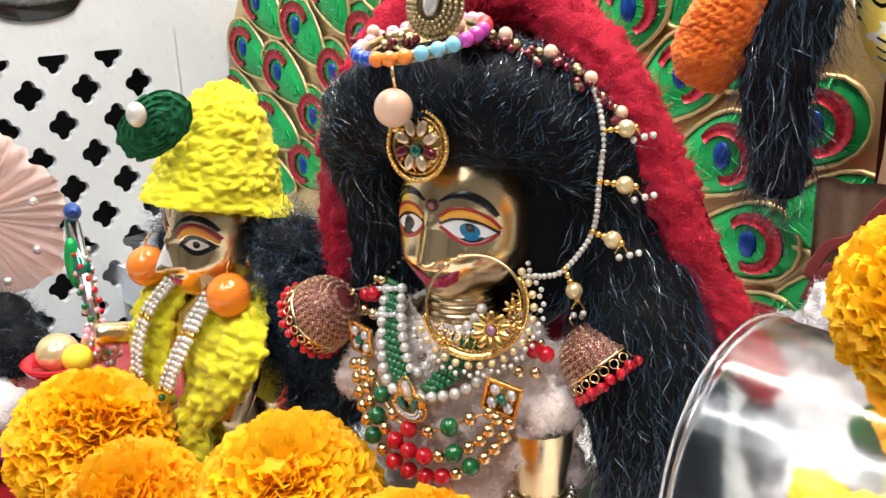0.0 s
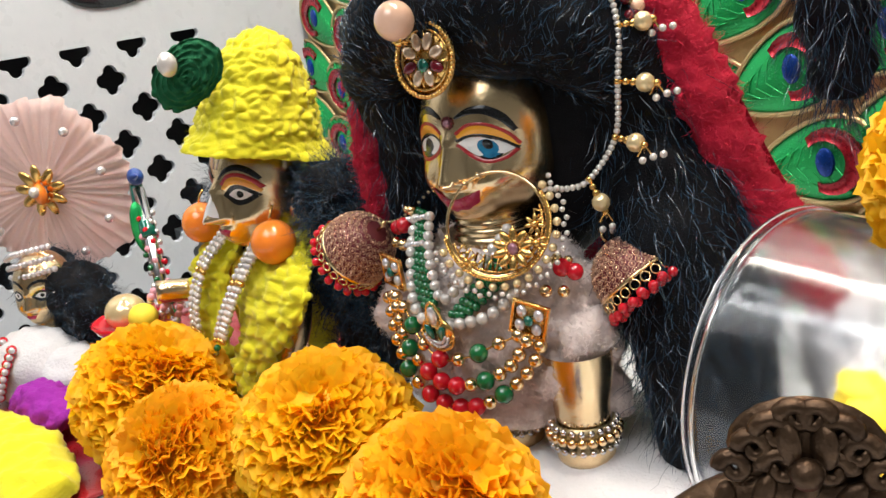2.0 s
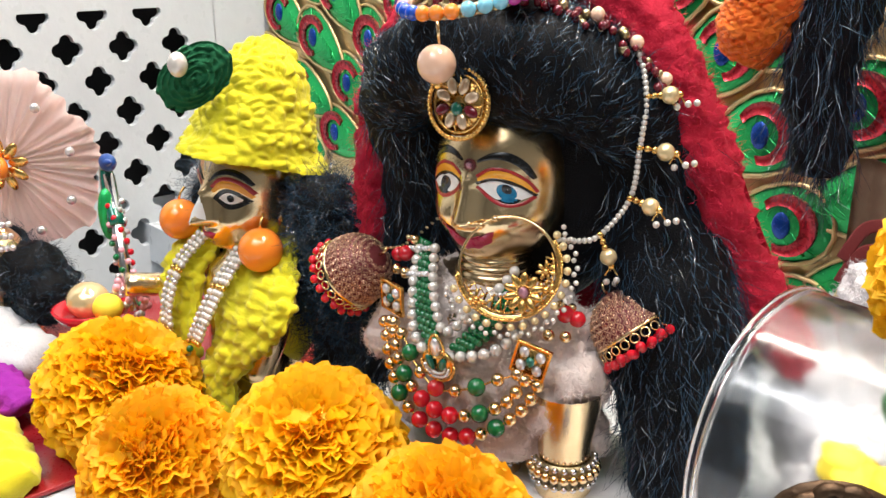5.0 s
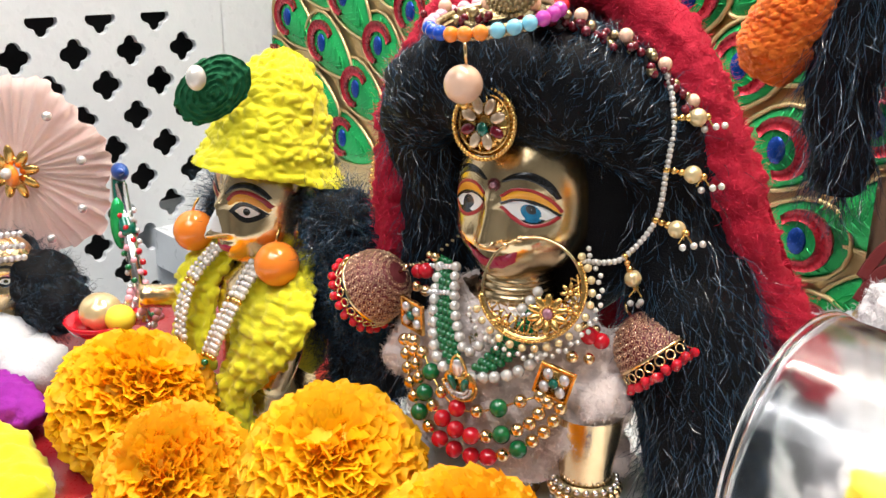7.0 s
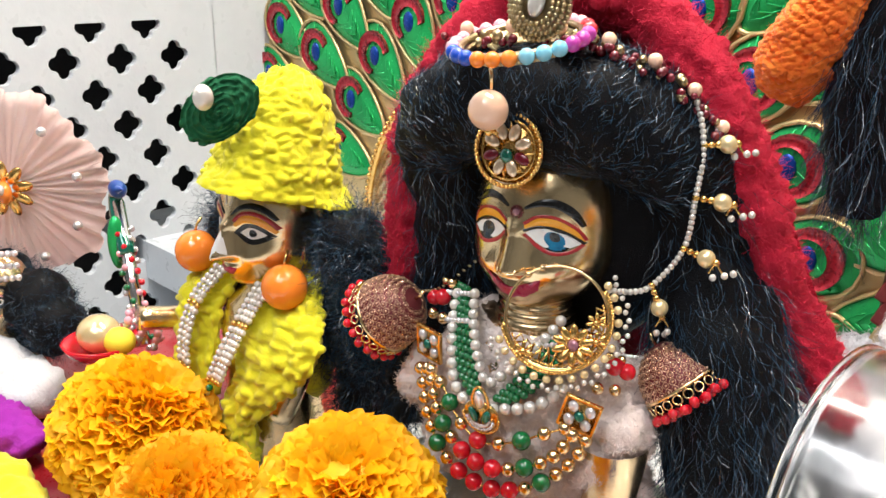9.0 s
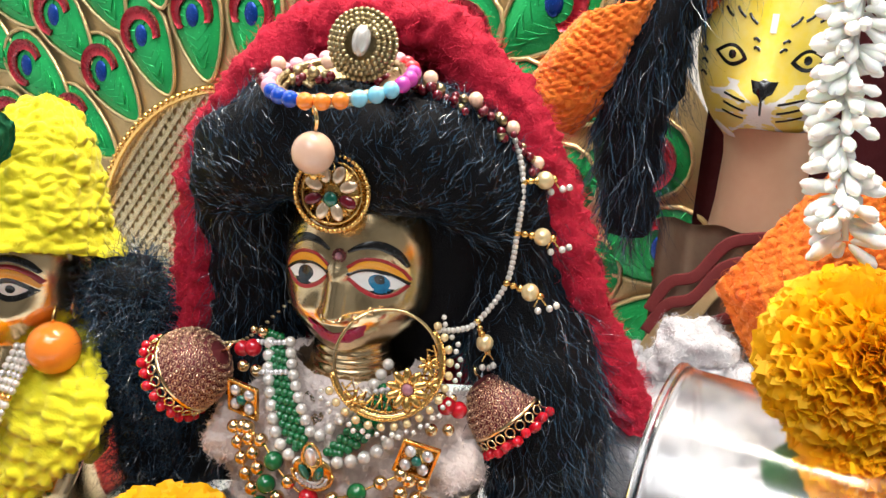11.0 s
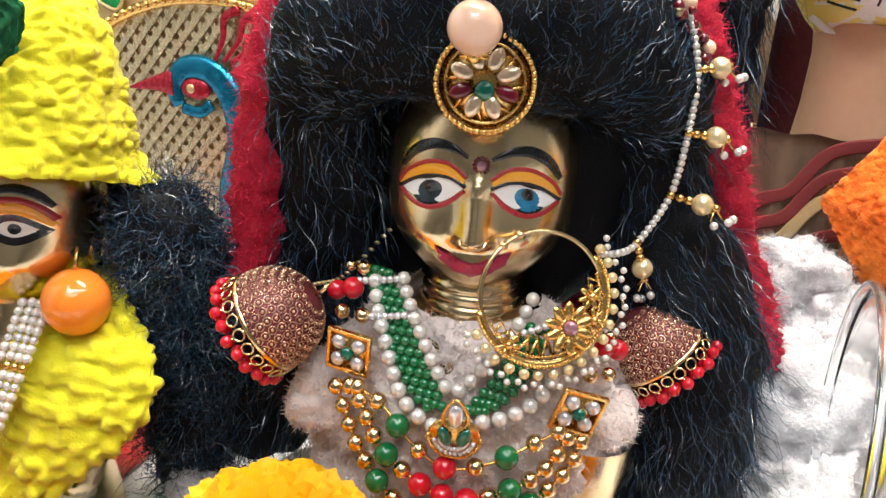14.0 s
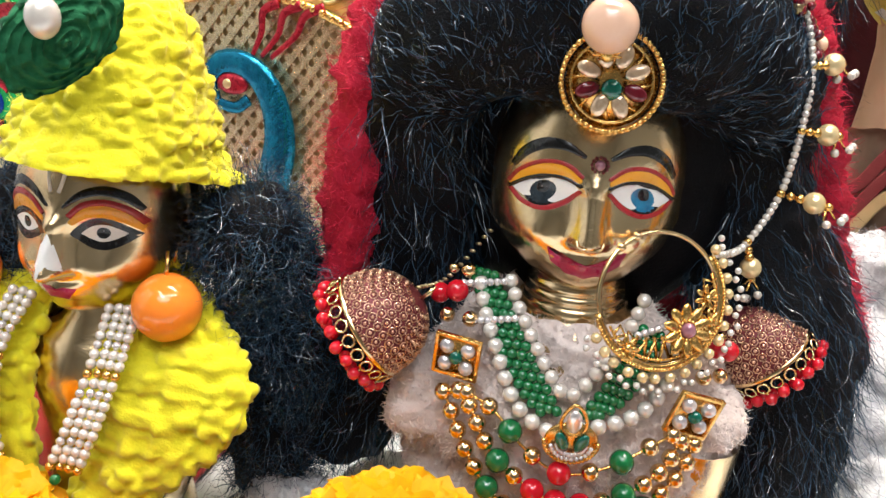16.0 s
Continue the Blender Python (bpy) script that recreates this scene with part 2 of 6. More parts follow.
m_("foil_green", (0.02, 0.50, 0.13), 0.24, 0.45, second=(0.006, 0.20, 0.06), size=2.0, mix=0.6, bump=0.5, bump_size=0.12)
m_("foil_red", (0.35, 0.015, 0.03), 0.28, 0.5, second=(0.25, 0.01, 0.02), size=2.0)
m_("foil_blue", (0.005, 0.05, 0.30), 0.25, 0.5, second=(0.004, 0.03, 0.2), size=1.0)
m_("foil_teal", (0.01, 0.20, 0.32), 0.18, 0.75, second=(0.004, 0.09, 0.18), size=0.6, mix=0.9, bump=0.4, bump_size=0.3)
m_("foil_gold", (0.66, 0.50, 0.26), 0.35, 0.7, second=(0.52, 0.38, 0.18), size=2.0, bump=0.3, bump_size=0.2)
m_("paint_slate", (0.03, 0.045, 0.06), 0.25, second=(0.012, 0.016, 0.02), size=0.2, mix=0.8, coat=0.5)
m_("paint_white", (0.8, 0.79, 0.77), 0.3, coat=0.4)
m_("paint_black", (0.006, 0.006, 0.007), 0.25, coat=0.4)
m_("paint_red", (0.35, 0.015, 0.02), 0.3, coat=0.4)
m_("paint_lip", (0.42, 0.012, 0.07), 0.3, coat=0.4)
m_("paint_yellow", (0.80, 0.36, 0.02), 0.3, coat=0.4)
m_("paint_blue", (0.02, 0.20, 0.36), 0.25, second=(0.008, 0.07, 0.16), size=0.2, mix=0.8, coat=0.5)
m_("lion_yellow", (0.78, 0.58, 0.03), 0.4, second=(0.74, 0.66, 0.30), size=2.5, mix=0.7)
m_("lion_skin", (0.62, 0.38, 0.24), 0.45, second=(0.55, 0.30, 0.18), size=3)
m_("tulle", (0.93, 0.76, 0.72), 0.7, second=(0.88, 0.64, 0.59), size=1.5, sheen=0.3, thin=0.35)
m_("bronze", (0.10, 0.058, 0.032), 0.42, 0.8, second=(0.04, 0.022, 0.013), size=0.8, mix=0.8, bump=0.4, bump_size=0.15)
m_("pink_card", (0.72, 0.10, 0.14), 0.6, second=(0.62, 0.07, 0.11), size=1.5)
m_("purple", (0.28, 0.015, 0.30), 0.9, second=(0.2, 0.01, 0.22), size=0.6, bump=0.6, bump_size=0.1)
m_("magenta", (0.6, 0.01, 0.25), 0.9, second=(0.5, 0.01, 0.2), size=0.6, bump=0.6, bump_size=0.1)
m_("glass", (0.97, 0.98, 0.98), 0.12, glass=1.0, ior=1.45, mix=0.0, rough_mix=0.03)
m_("jasmine", (0.88, 0.88, 0.84), 0.6, second=(0.74, 0.75, 0.66), size=0.6, sub=0.2)
m_("blossom", (0.85, 0.68, 0.05), 0.7, second=(0.8, 0.55, 0.03), size=0.6)
m_("leaf", (0.02, 0.10, 0.03), 0.5, second=(0.015, 0.07, 0.02), size=0.6)
m_("feather_blue", (0.01, 0.04, 0.28), 0.35, second=(0.01, 0.10, 0.2), size=0.3, coat=0.3)
m_("silver", (0.75, 0.74, 0.74), 0.2, 1.0, second=(0.6, 0.58, 0.6), size=0.4)
m_("weave", (0.74, 0.62, 0.40), 0.28, 0.8, second=(0.58, 0.45, 0.24), size=0.5, mix=0.8)
m_("maroon", (0.10, 0.008, 0.012), 0.8, second=(0.06, 0.004, 0.008), size=3, bump=0.4, bump_size=0.1)
m_("blue_wool", (0.01, 0.01, 0.16), 0.9, second=(0.008, 0.008, 0.1), size=0.5, bump=0.6, bump_size=0.1)
m_("stripe_cloth", (0.34, 0.24, 0.16), 0.85, second=(0.26, 0.15, 0.11), size=2, bump=0.3, bump_size=0.1)
m_("rose_gold", (0.80, 0.55, 0.38), 0.28, 1.0, second=(0.5, 0.27, 0.18), size=0.4, mix=0.6)
m_("antique", (0.52, 0.42, 0.25), 0.3, 1.0, second=(0.3, 0.22, 0.1), size=0.3, mix=0.8)

# ---- the setting ----
def jali_wall():
    """White marble side wall with rows of four-lobed openings, plain above."""
    x0, thick, step, row = -52.5, 0.55, 4.1, 2.36
    zs, y0, y1 = [11.46 - row * k for k in range(-1, 11)], -34.0, 21.2
    bm = bmesh.new()

    def lobe(a, r=1.12):
        # four round lobes, on the axes
        k = 0.58 + 0.42 * abs(math.cos(2 * a)) ** 0.7
        return (math.cos(a) * r * k, math.sin(a) * r * k)

    n = 32
    corner = math.atan2(row, step)
    exact = {2: corner, 13: math.pi - corner, 18: math.pi + corner, 29: -corner}
    for j, z in enumerate(zs):
        y = 9.63 + (0.0 if j % 2 else step / 2) - step * 12
        while y - step / 2 < y0:
            y += step
        while y + step / 2 < y1:
            hole, edge = [], []
            for i in range(n):
                a = 2 * math.pi * (i + 0.5) / n
                hy, hz = lobe(a)
                if j == 0:
                    hz = min(hz, 0.25)
                hole.append((y + hy, z + hz))
                a = exact.get(i, a)
                k = max(abs(math.cos(a)) / (step / 2), abs(math.sin(a)) / (row / 2))
                edge.append((y + math.cos(a) / k, z + math.sin(a) / k))
            vs = [V((x0, *p)) for p in edge] + [V((x0, *p)) for p in hole] + [V((x0 - 0.1, y + (p[0] - y) * 0.96, z + (p[1] - z) * 0.96)) for p in hole] + [V((x0 - thick, y + (p[0] - y) * 0.96, z + (p[1] - z) * 0.96)) for p in hole]
            fs = []
            for i in range(n):
                i2 = (i + 1) % n
                fs += [(i, i2, n + i2, n + i), (n + i, n + i2, 2 * n + i2, 2 * n + i), (2 * n + i, 2 * n + i2, 3 * n + i2, 3 * n + i)]
            raw(vs, fs, 0, bm)
            y += step
        # plain end of the row
        rest = y1 + 0.05 - (y - step / 2)
        box(thick, rest, row, (x0 - thick / 2, y - step / 2 + rest / 2, z), 0, bm)
    top = zs[0] + row / 2
    low = zs[-1] - row / 2
    box(thick, y1 - y0 + 12, 60, (x0 - thick / 2, (y0 + y1) / 2 + 6, top + 30 - 0.01), 0, bm)
    box(thick, 14, top - low, (x0 - thick / 2, y1 + 7, (top + low) / 2), 0, bm)
    return whole("wall_west", bm, M["marble"], (x0, 0, 0), "white marble screen wall with four-lobed pierced openings", "wall", kind="structure", smooth=False)


jali_wall()
# added near-black sheet: the shade behind the openings is put into its colour
whole("backdrop", box(1, 90, 54, (-60, -5, 1)), M["dark"], (-60, 0, 0), "near-black sheet standing for the shade behind the pierced marble screen", "backdrop", kind="structure", smooth=False)
whole("altar_top", box(22.5, 24, 3, (-49.75, 26, -3.6), 0, box(198.5, 72, 3, (60.75, 2, -3.6))), M["marble"], (0, 0, -2), "white marble slab of the altar", "altar", kind="structure", smooth=False)
whole("altar_step", box(22.5, 48, 3, (-49.75, -10, -15.6)), M["marble"], (-49, -10, -15), "lower marble step beside the pierced screen", "altar", kind="structure", smooth=False)
whole("altar_front", box(216, 66, 60.9, (49.5, 5, -47.6), 0, box(197, 66, 12, (60.5, 5, -11.15))), M["marble"], (0, 0, -78), "plain marble base under the altar slab", "altar", kind="structure", smooth=False)
# unseen floor, added low and dark to keep white out of the brass
whole("floor", box(300, 330, 3, (20, -95, -79.6)), M["unseen_floor"], (0, 0, -78), "unseen brown floor added to darken reflections from below", "floor", kind="structure", smooth=False)
whole("wall_north", box(220, 3, 90, (25, 37, 43)), M["plaster"], (0, 37, 0), "plain white wall behind the altar", "wall", kind="structure", smooth=False)
# unseen walls and ceiling, added to shape bounce light and what the brass reflects
whole("wall_east", box(3, 330, 276, (160, -95, 60)), M["unseen_wall"], (160, 0, 0), "plain unseen wall added for bounce light and reflections", "wall", kind="structure", smooth=False)
whole("wall_south", box(300, 3, 276, (20, -255, 60)), M["unseen_wall"], (0, -255, 0), "plain unseen wall added for bounce light and reflections", "wall", kind="structure", smooth=False)
whole("wall_room", box(3, 200, 276, (-125, -150, 60)), M["unseen_wall"], (-125, 0, 0), "plain unseen wall added for bounce light and reflections", "wall", kind="structure", smooth=False)
whole("ceiling", box(300, 330, 3, (20, -95, 165)), M["plaster"], (0, 0, 165), "plain white unseen ceiling added for bounce light", "ceiling", kind="structure", smooth=False)


def wall_motif():
    """A dark curved stroke painted on the marble above the screen."""
    pts = smooth_line([(0, 6.8, 19.6), (0, 8.2, 17.9), (0, 10.6, 17.4), (0, 13.2, 17.6), (0, 14.4, 18.2)], 20)
    bm = bmesh.new()
    last = None
    for i, p in enumerate(pts):
        w = 0.95 * math.sin(math.pi * (0.08 + 0.88 * i / 19)) ** 0.6
        now = [bm.verts.new((-52.3, p.y, p.z + s * w)) for s in (-1, 1)] + [bm.verts.new((-52.6, p.y, p.z + s * w)) for s in (1, -1)]
        if last:
            for k in range(4):
                bm.faces.new((last[k], last[(k + 1) % 4], now[(k + 1) % 4], now[k]))
        last = now
    whole("wall_motif", bm, M["paint_black"], (-52.3, 10, 17), "black curved stroke on the white marble wall", "wall sign", kind="structure")


wall_motif()


# ---- the peacock throne-back ----
def blade(length, width, n=10):
    """Teardrop outline, tip at the bottom."""
    out = []
    for i in range(2 * n):
        a = math.pi * i / n
        w = math.sin(a)
        h = 0.5 - 0.5 * math.cos(a)
        out.append((w * width / 2 * (0.45 + 0.55 * h), h * length))
    return out


def plate(outline, y, depth, place, bm=None, index=0, dome=0.0):
    """A raised flat piece with the given outline in its own plane, its front at -y."""
    n = len(outline)
    cx, cz = sum(p[0] for p in outline) / n, sum(p[1] for p in outline) / n
    vs = [place @ V((p[0], y, p[1])) for p in outline]
    vs += [place @ V((cx + (p[0] - cx) * 0.9, y - depth, cz + (p[1] - cz) * 0.9)) for p in outline]
    vs += [place @ V((cx + (p[0] - cx) * 0.45, y - depth - dome, cz + (p[1] - cz) * 0.45)) for p in outline]
    vs.append(place @ V((cx, y - depth - dome * 1.15, cz)))
    fs = []
    for i in range(n):
        j = (i + 1) % n
        fs += [(i, j, n + j, n + i), (n + i, n + j, 2 * n + j, 2 * n + i), (2 * n + i, 2 * n + j, 3 * n)]
    return raw(vs, fs, index, bm)


def feather(parent, place, length, width):
    tilt = place
    vane = part("feather", plate(blade(length, width), 0, 0.12, tilt, dome=0.25), M["foil_green"], parent)
    rim = [tilt @ V((p[0] * 1.04, -0.1, p[1] * 1.02)) for p in blade(length, width)]
    part("rim", pipe(rim, 0.13, 5, closed=True), M["foil_gold"], vane)
    moon, up = [], 0.66 * length
    for i in range(16):
        a = math.radians(-35 + 250 * i / 15)
        moon.append((math.cos(a) * width * 0.31, up + math.sin(a) * width * 0.31))
    for i in range(16):
        a = math.radians(215 - 250 * i / 15)
        moon.append((math.cos(a) * width * 0.2, up - width * 0.05 + math.sin(a) * width * 0.2))
    vs = [tilt @ V((p[0], -0.48, p[1])) for p in moon] + [tilt @ V((p[0], -0.25, p[1])) for p in moon]
    fs = [(i, i + 1, 30 - i, 31 - i) for i in range(15)] + [(i, (i + 1) % 32, 32 + (i + 1) % 32, 32 + i) for i in range(32)]
    part("crescent", raw(vs, fs), M["foil_red"], vane)
    part("eye", ball(width * 0.115, tilt @ V((0, -0.42, up - width * 0.05)), 12, 6, (0.85, 0.3, 1.2)), M["foil_blue"], vane)
    bm = bmesh.new()
    for k in range(7):
        for s in (-1, 1):
            z = length * (0.12 + 0.09 * k)
            w = width * 0.42 * (0.45 + 0.55 * z / length) * math.sin(math.pi * (0.1 + 0.75 * z / length))
            pipe([tilt @ V((0, -0.36, z)), tilt @ V((s * w * 0.6, -0.36, z + 0.5)), tilt @ V((s * w, -0.2, z + 1.2))], 0.045, 4, bm)
    part("barb_relief", bm, M["foil_green"], vane, kind="stuff")
    return vane


def throne_back():
    cx, cz, y = -27.5, 0.0, 26.0
    ob = thing("peacock_screen", (cx, y + 1, -2), "gold fan-shaped board with embossed green peacock feathers and a woven disc", "decoration")
    outline = []
    for i in range(72):
        a = 2 * math.pi * i / 72
        k = 1 + 0.03 * abs(math.sin(a * 11))
        outline.append((math.cos(a) * 29.5 * k, max(-2.0, math.sin(a) * 28 * k)))
    place = Matrix.Translation((cx, y + 0.6, cz))
    part("board", plate(outline, 0, 0.5, place), M["foil_gold"], ob)
    # woven centre
    R = 12.2
    bm = bmesh.new()
    for s in (-1, 1):
        k = -R
        while k < R:
            h = math.sqrt(max(0, R * R - k * k))
            a, b = V((k, 0, -h)), V((k, 0, h))
            turn = Matrix.Rotation(radians(38 * s), 4, "Y")
            a, b = turn @ a, turn @ b
            w = turn @ V((0.17, 0, 0))
            yy = -0.72 - 0.05 * s
            vs = [V((cx, y, cz)) + p + V((0, yy + 0.6, 0)) for p in (a - w, a + w, b + w, b - w)]
            raw(vs, [(0, 1, 2, 3)], 0, bm)
            k += 0.62
    part("lattice", bm, M["weave"], ob, "woven gold strips", smooth=False)
    bm = pipe([(cx + math.cos(2 * math.pi * i / 64) * R, y - 0.5, cz + math.sin(2 * math.pi * i / 64) * R) for i in range(64)], 0.28, 6, closed=True)
    for i in range(150):
        a = 2 * math.pi * i / 150
        ball(0.2, (cx + math.cos(a) * (R + 0.05), y - 0.75, cz + math.sin(a) * (R + 0.05)), 6, 4, bm=bm)
    part("disc_rim", bm, M["gold"], ob, "beaded gold rim")
    # feathers in three rings
    for ring, (rad, num, length, width, y_) in enumerate(((12.6, 12, 6.3, 4.9, -0.05), (17.4, 15, 6.4, 5.0, -0.2), (22.2, 19, 6.3, 5.0, -0.1))):
        for i in range(num):
            a = math.pi * (i + (0.5 if ring % 2 else 0.1)) / num - 0.06
            turn = Matrix.Rotation(-(a - math.pi / 2), 4, "Y")
            p = Matrix.Translation((cx + math.cos(a) * rad, y + y_, cz + math.sin(a) * rad)) @ turn
            feather(ob, p, length, width)
    # the peacock on the disc
    e = V((-28.6, y - 0.75, 7.6))

    def stroke(pts, w, name, m, flat=0.35):
        line = smooth_line([V((p[0], 0, p[1])) for p in pts], 24)
        bm = bmesh.new()
        pipe([e + q for q in line], 1, 8, bm, taper=w)
        for v in bm.verts:
            v.co.y = e.y + (v.co.y - e.y) * flat
        return part(name, bm, m, ob)

    stroke([(-0.9, -0.9), (-1.25, 0.1), (-0.6, 1.05), (0.7, 1.15), (1.9, 0.3), (2.6, -1.3), (2.7, -3.0), (2.3, -5.5), (3.2, -8)], lambda u: 0.42 + 0.7 * u, "peacock_neck", M["foil_teal"])
    stroke([(-0.7, -1.0), (0.3, -1.1), (1.0, -0.6)], lambda u: 0.3, "peacock_cheek", M["foil_teal"])
    part("peacock_eye", ball(0.75, e + V((0.1, 0, 0.1)), 14, 6, (1.2, 0.3, 0.75)), M["foil_red"], ob)
    part("pupil", ball(0.25, e + V((-0.1, -0.2, 0.1)), 10, 6, (1, 0.4, 1)), M["foil_gold"], ob)
    stroke([(-1.2, 0.2), (-2.2, 0.1), (-3.9, -0.3)], lambda u: 0.75 * (1 - u) + 0.05, "beak", M["foil_red"])
    for k in range(3):
        stroke([(1.2 + k * 0.5, 1.6), (1.7 + k * 0.9, 2.8), (1.8 + k * 1.1, 3.8), (2.6 + k * 1.2, 4.3)], lambda u: 0.12 + 0.14 * u, "crest", M["foil_red"])


throne_back()

# ---- the large statue in the middle ----
DOLL = pose(-7.9, 5.75, 10.6, 0, 0, 12.3)


def at_doll(x, fwd, z):
    return DOLL @ V((x, -fwd, z))


def jaw_taper(z):
    return 1 - 0.3 * (max(0, -z - 0.8) / 1.75) ** 1.5


def head_front(x, z, wide=2.5, deep=2.35, back=-1.9, nose=0.66):
    """How far the face comes forward at (x, z) from the point between the eyes."""
    zz = abs(z - 0.1) / (3.02 if z < 0.1 else 3.15)
    u = 1 - (x / (wide * jaw_taper(z))) ** 2 - zz ** (4.5 if z < 0.1 else 2.0)
    f = back + deep * math.sqrt(max(u, 0.0))
    # nose with its wings, lips, chin, cheeks, eye hollows
    if z < 0.8:
        k = max(0.0, min(1.0, (0.8 - z) / 1.9)) if z > -1.1 else max(0.0, 1 - (-1.1 - z) / 0.26)
        f += nose * (0.2 + 0.8 * k if z > 0.1 else k) * min(1.0, (0.8 - z) / 0.5) * math.exp(-abs(x / (0.25 + 0.13 * k)) ** 2.6)
    f += 0.3 * math.exp(-(x / 0.75) ** 2 - ((z + 1.72) / 0.34) ** 2)
    f -= 0.07 * math.exp(-(x / 0.8) ** 2 - ((z + 1.72) / 0.06) ** 2)
    f += 0.34 * math.exp(-(x / 0.85) ** 2 - ((z + 2.4) / 0.38) ** 2)
    for s in (-1, 1):
        f += 0.14 * math.exp(-((x - s * 0.36) / 0.18) ** 2 - ((z + 1.0) / 0.2) ** 2)
        f += 0.2 * math.exp(-((x - s * 1.3) / 0.6) ** 2 - ((z + 1.15) / 0.5) ** 2)
        f -= 0.24 * math.exp(-((x - s * 1.15) / 0.75) ** 2 - ((z - 0.05) / 0.5) ** 2)
    return f


def patch(bm, outline, index, place, front, lift=0.03, rings=4):
    """Paint with a little thickness on the face: outline in (x, z)."""
    n = len(outline)
    cx, cz = sum(p[0] for p in outline) / n, sum(p[1] for p in outline) / n
    vs, fs = [], []
    for r in range(rings + 1):
        k = 1.0 - r / (rings + 0.0001)
        for p in outline:
            x, z = cx + (p[0] - cx) * k, cz + (p[1] - cz) * k
            vs.append(place @ V((x, -(front(x, z) + lift * (0.3 if r == 0 else 1)), z)))
    for r in range(rings):
        for i in range(n):
            j = (i + 1) % n
            fs.append((r * n + i, r * n + j, (r + 1) * n + j, (r + 1) * n + i))
    return raw(vs, fs, index, bm)


def band(bm, line, w, index, place, front, lift=0.03, n=18):
    """A painted stroke along (x, z) points with half width w(u)."""
    pts = smooth_line([V((p[0], 0, p[1])) for p in line], n)
    vs, fs = [], []
    for i, p in enumerate(pts):
        d = (pts[min(i + 1, n - 1)] - pts[max(i - 1, 0)]).normalized()
        s = V((-d.z, 0, d.x)) * w(i / (n - 1))
        for k in (-1, -0.4, 0.4, 1):
            q = p + s * k
            vs.append(place @ V((q.x, -(front(q.x, q.z) + lift * (0.3 if abs(k) == 1 else 1)), q.z)))
    for i in range(n - 1):
        for k in range(3):
            fs.append((i * 4 + k, i * 4 + k + 1, i * 4 + k + 5, i * 4 + k + 4))
    return raw(vs, fs, index, bm)


def oval(cx, cz, rx, rz, n=20):
    return [(cx + math.cos(2 * math.pi * i / n) * rx, cz + math.sin(2 * math.pi * i / n) * rz) for i in range(n)]


def almond(x0, x1, z0, top, low, n=10):
    up = [(x0 + (x1 - x0) * i / n, z0[0] + (z0[1] - z0[0]) * i / n + top * math.sin(math.pi * (i / n) ** 0.85)) for i in range(n + 1)]
    down = [(x0 + (x1 - x0) * i / n, z0[0] + (z0[1] - z0[0]) * i / n - low * math.sin(math.pi * (i / n) ** 0.95)) for i in range(n - 1, 0, -1)]
    return up + down


FACE = ["brass", "paint_white", "paint_black", "paint_red", "paint_lip", "paint_yellow", "paint_blue", "lion_yellow", "lion_skin", "paint_slate"]
FACE_MATS = [M[k] for k in FACE]
BRASS, WHITE, BLACK, RED, LIP, YELLOW, BLUE, LION, SKIN, SLATE = range(10)


def head(bm, place, wide=2.5, high=3.3, front=head_front, power=4.5, jaw=True, back=-1.9, nu=96, nv=72, index=0):
    """The head, ring by ring from the chin to the crown, its front half in relief."""
    vs, fs = [], []
    for j in range(nv + 1):
        z = 0.1 - high * math.cos(math.pi * (0.02 + 0.96 * j / nv))
        if jaw and z < 0.1:
            z = 0.1 + (z - 0.1) * 3.02 / high
        zz = abs(z - 0.1) / (3.02 if jaw and z < 0.1 else high)
        taper = jaw_taper(z) if jaw else 1.0
        w = wide * taper * math.sqrt(max(0.0, 1 - zz ** (power if z < 0.1 else 2.0)))
        for i in range(nu):
            a = 2 * math.pi * i / nu
            x = math.sin(a) * w * 0.999
            if math.cos(a) >= 0:
                y = -front(x, z)
            else:
                y = -back - math.cos(a) * w * 1.1
            vs.append(place @ V((x, y, z)))
    for j in range(nv):
        for i in range(nu):
            fs.append((j * nu + i, j * nu + (i + 1) % nu, (j + 1) * nu + (i + 1) % nu, (j + 1) * nu + i))
    fs += [tuple(range(nu))[::-1], tuple(nv * nu + i for i in range(nu))]
    return raw(vs, fs, index, bm)


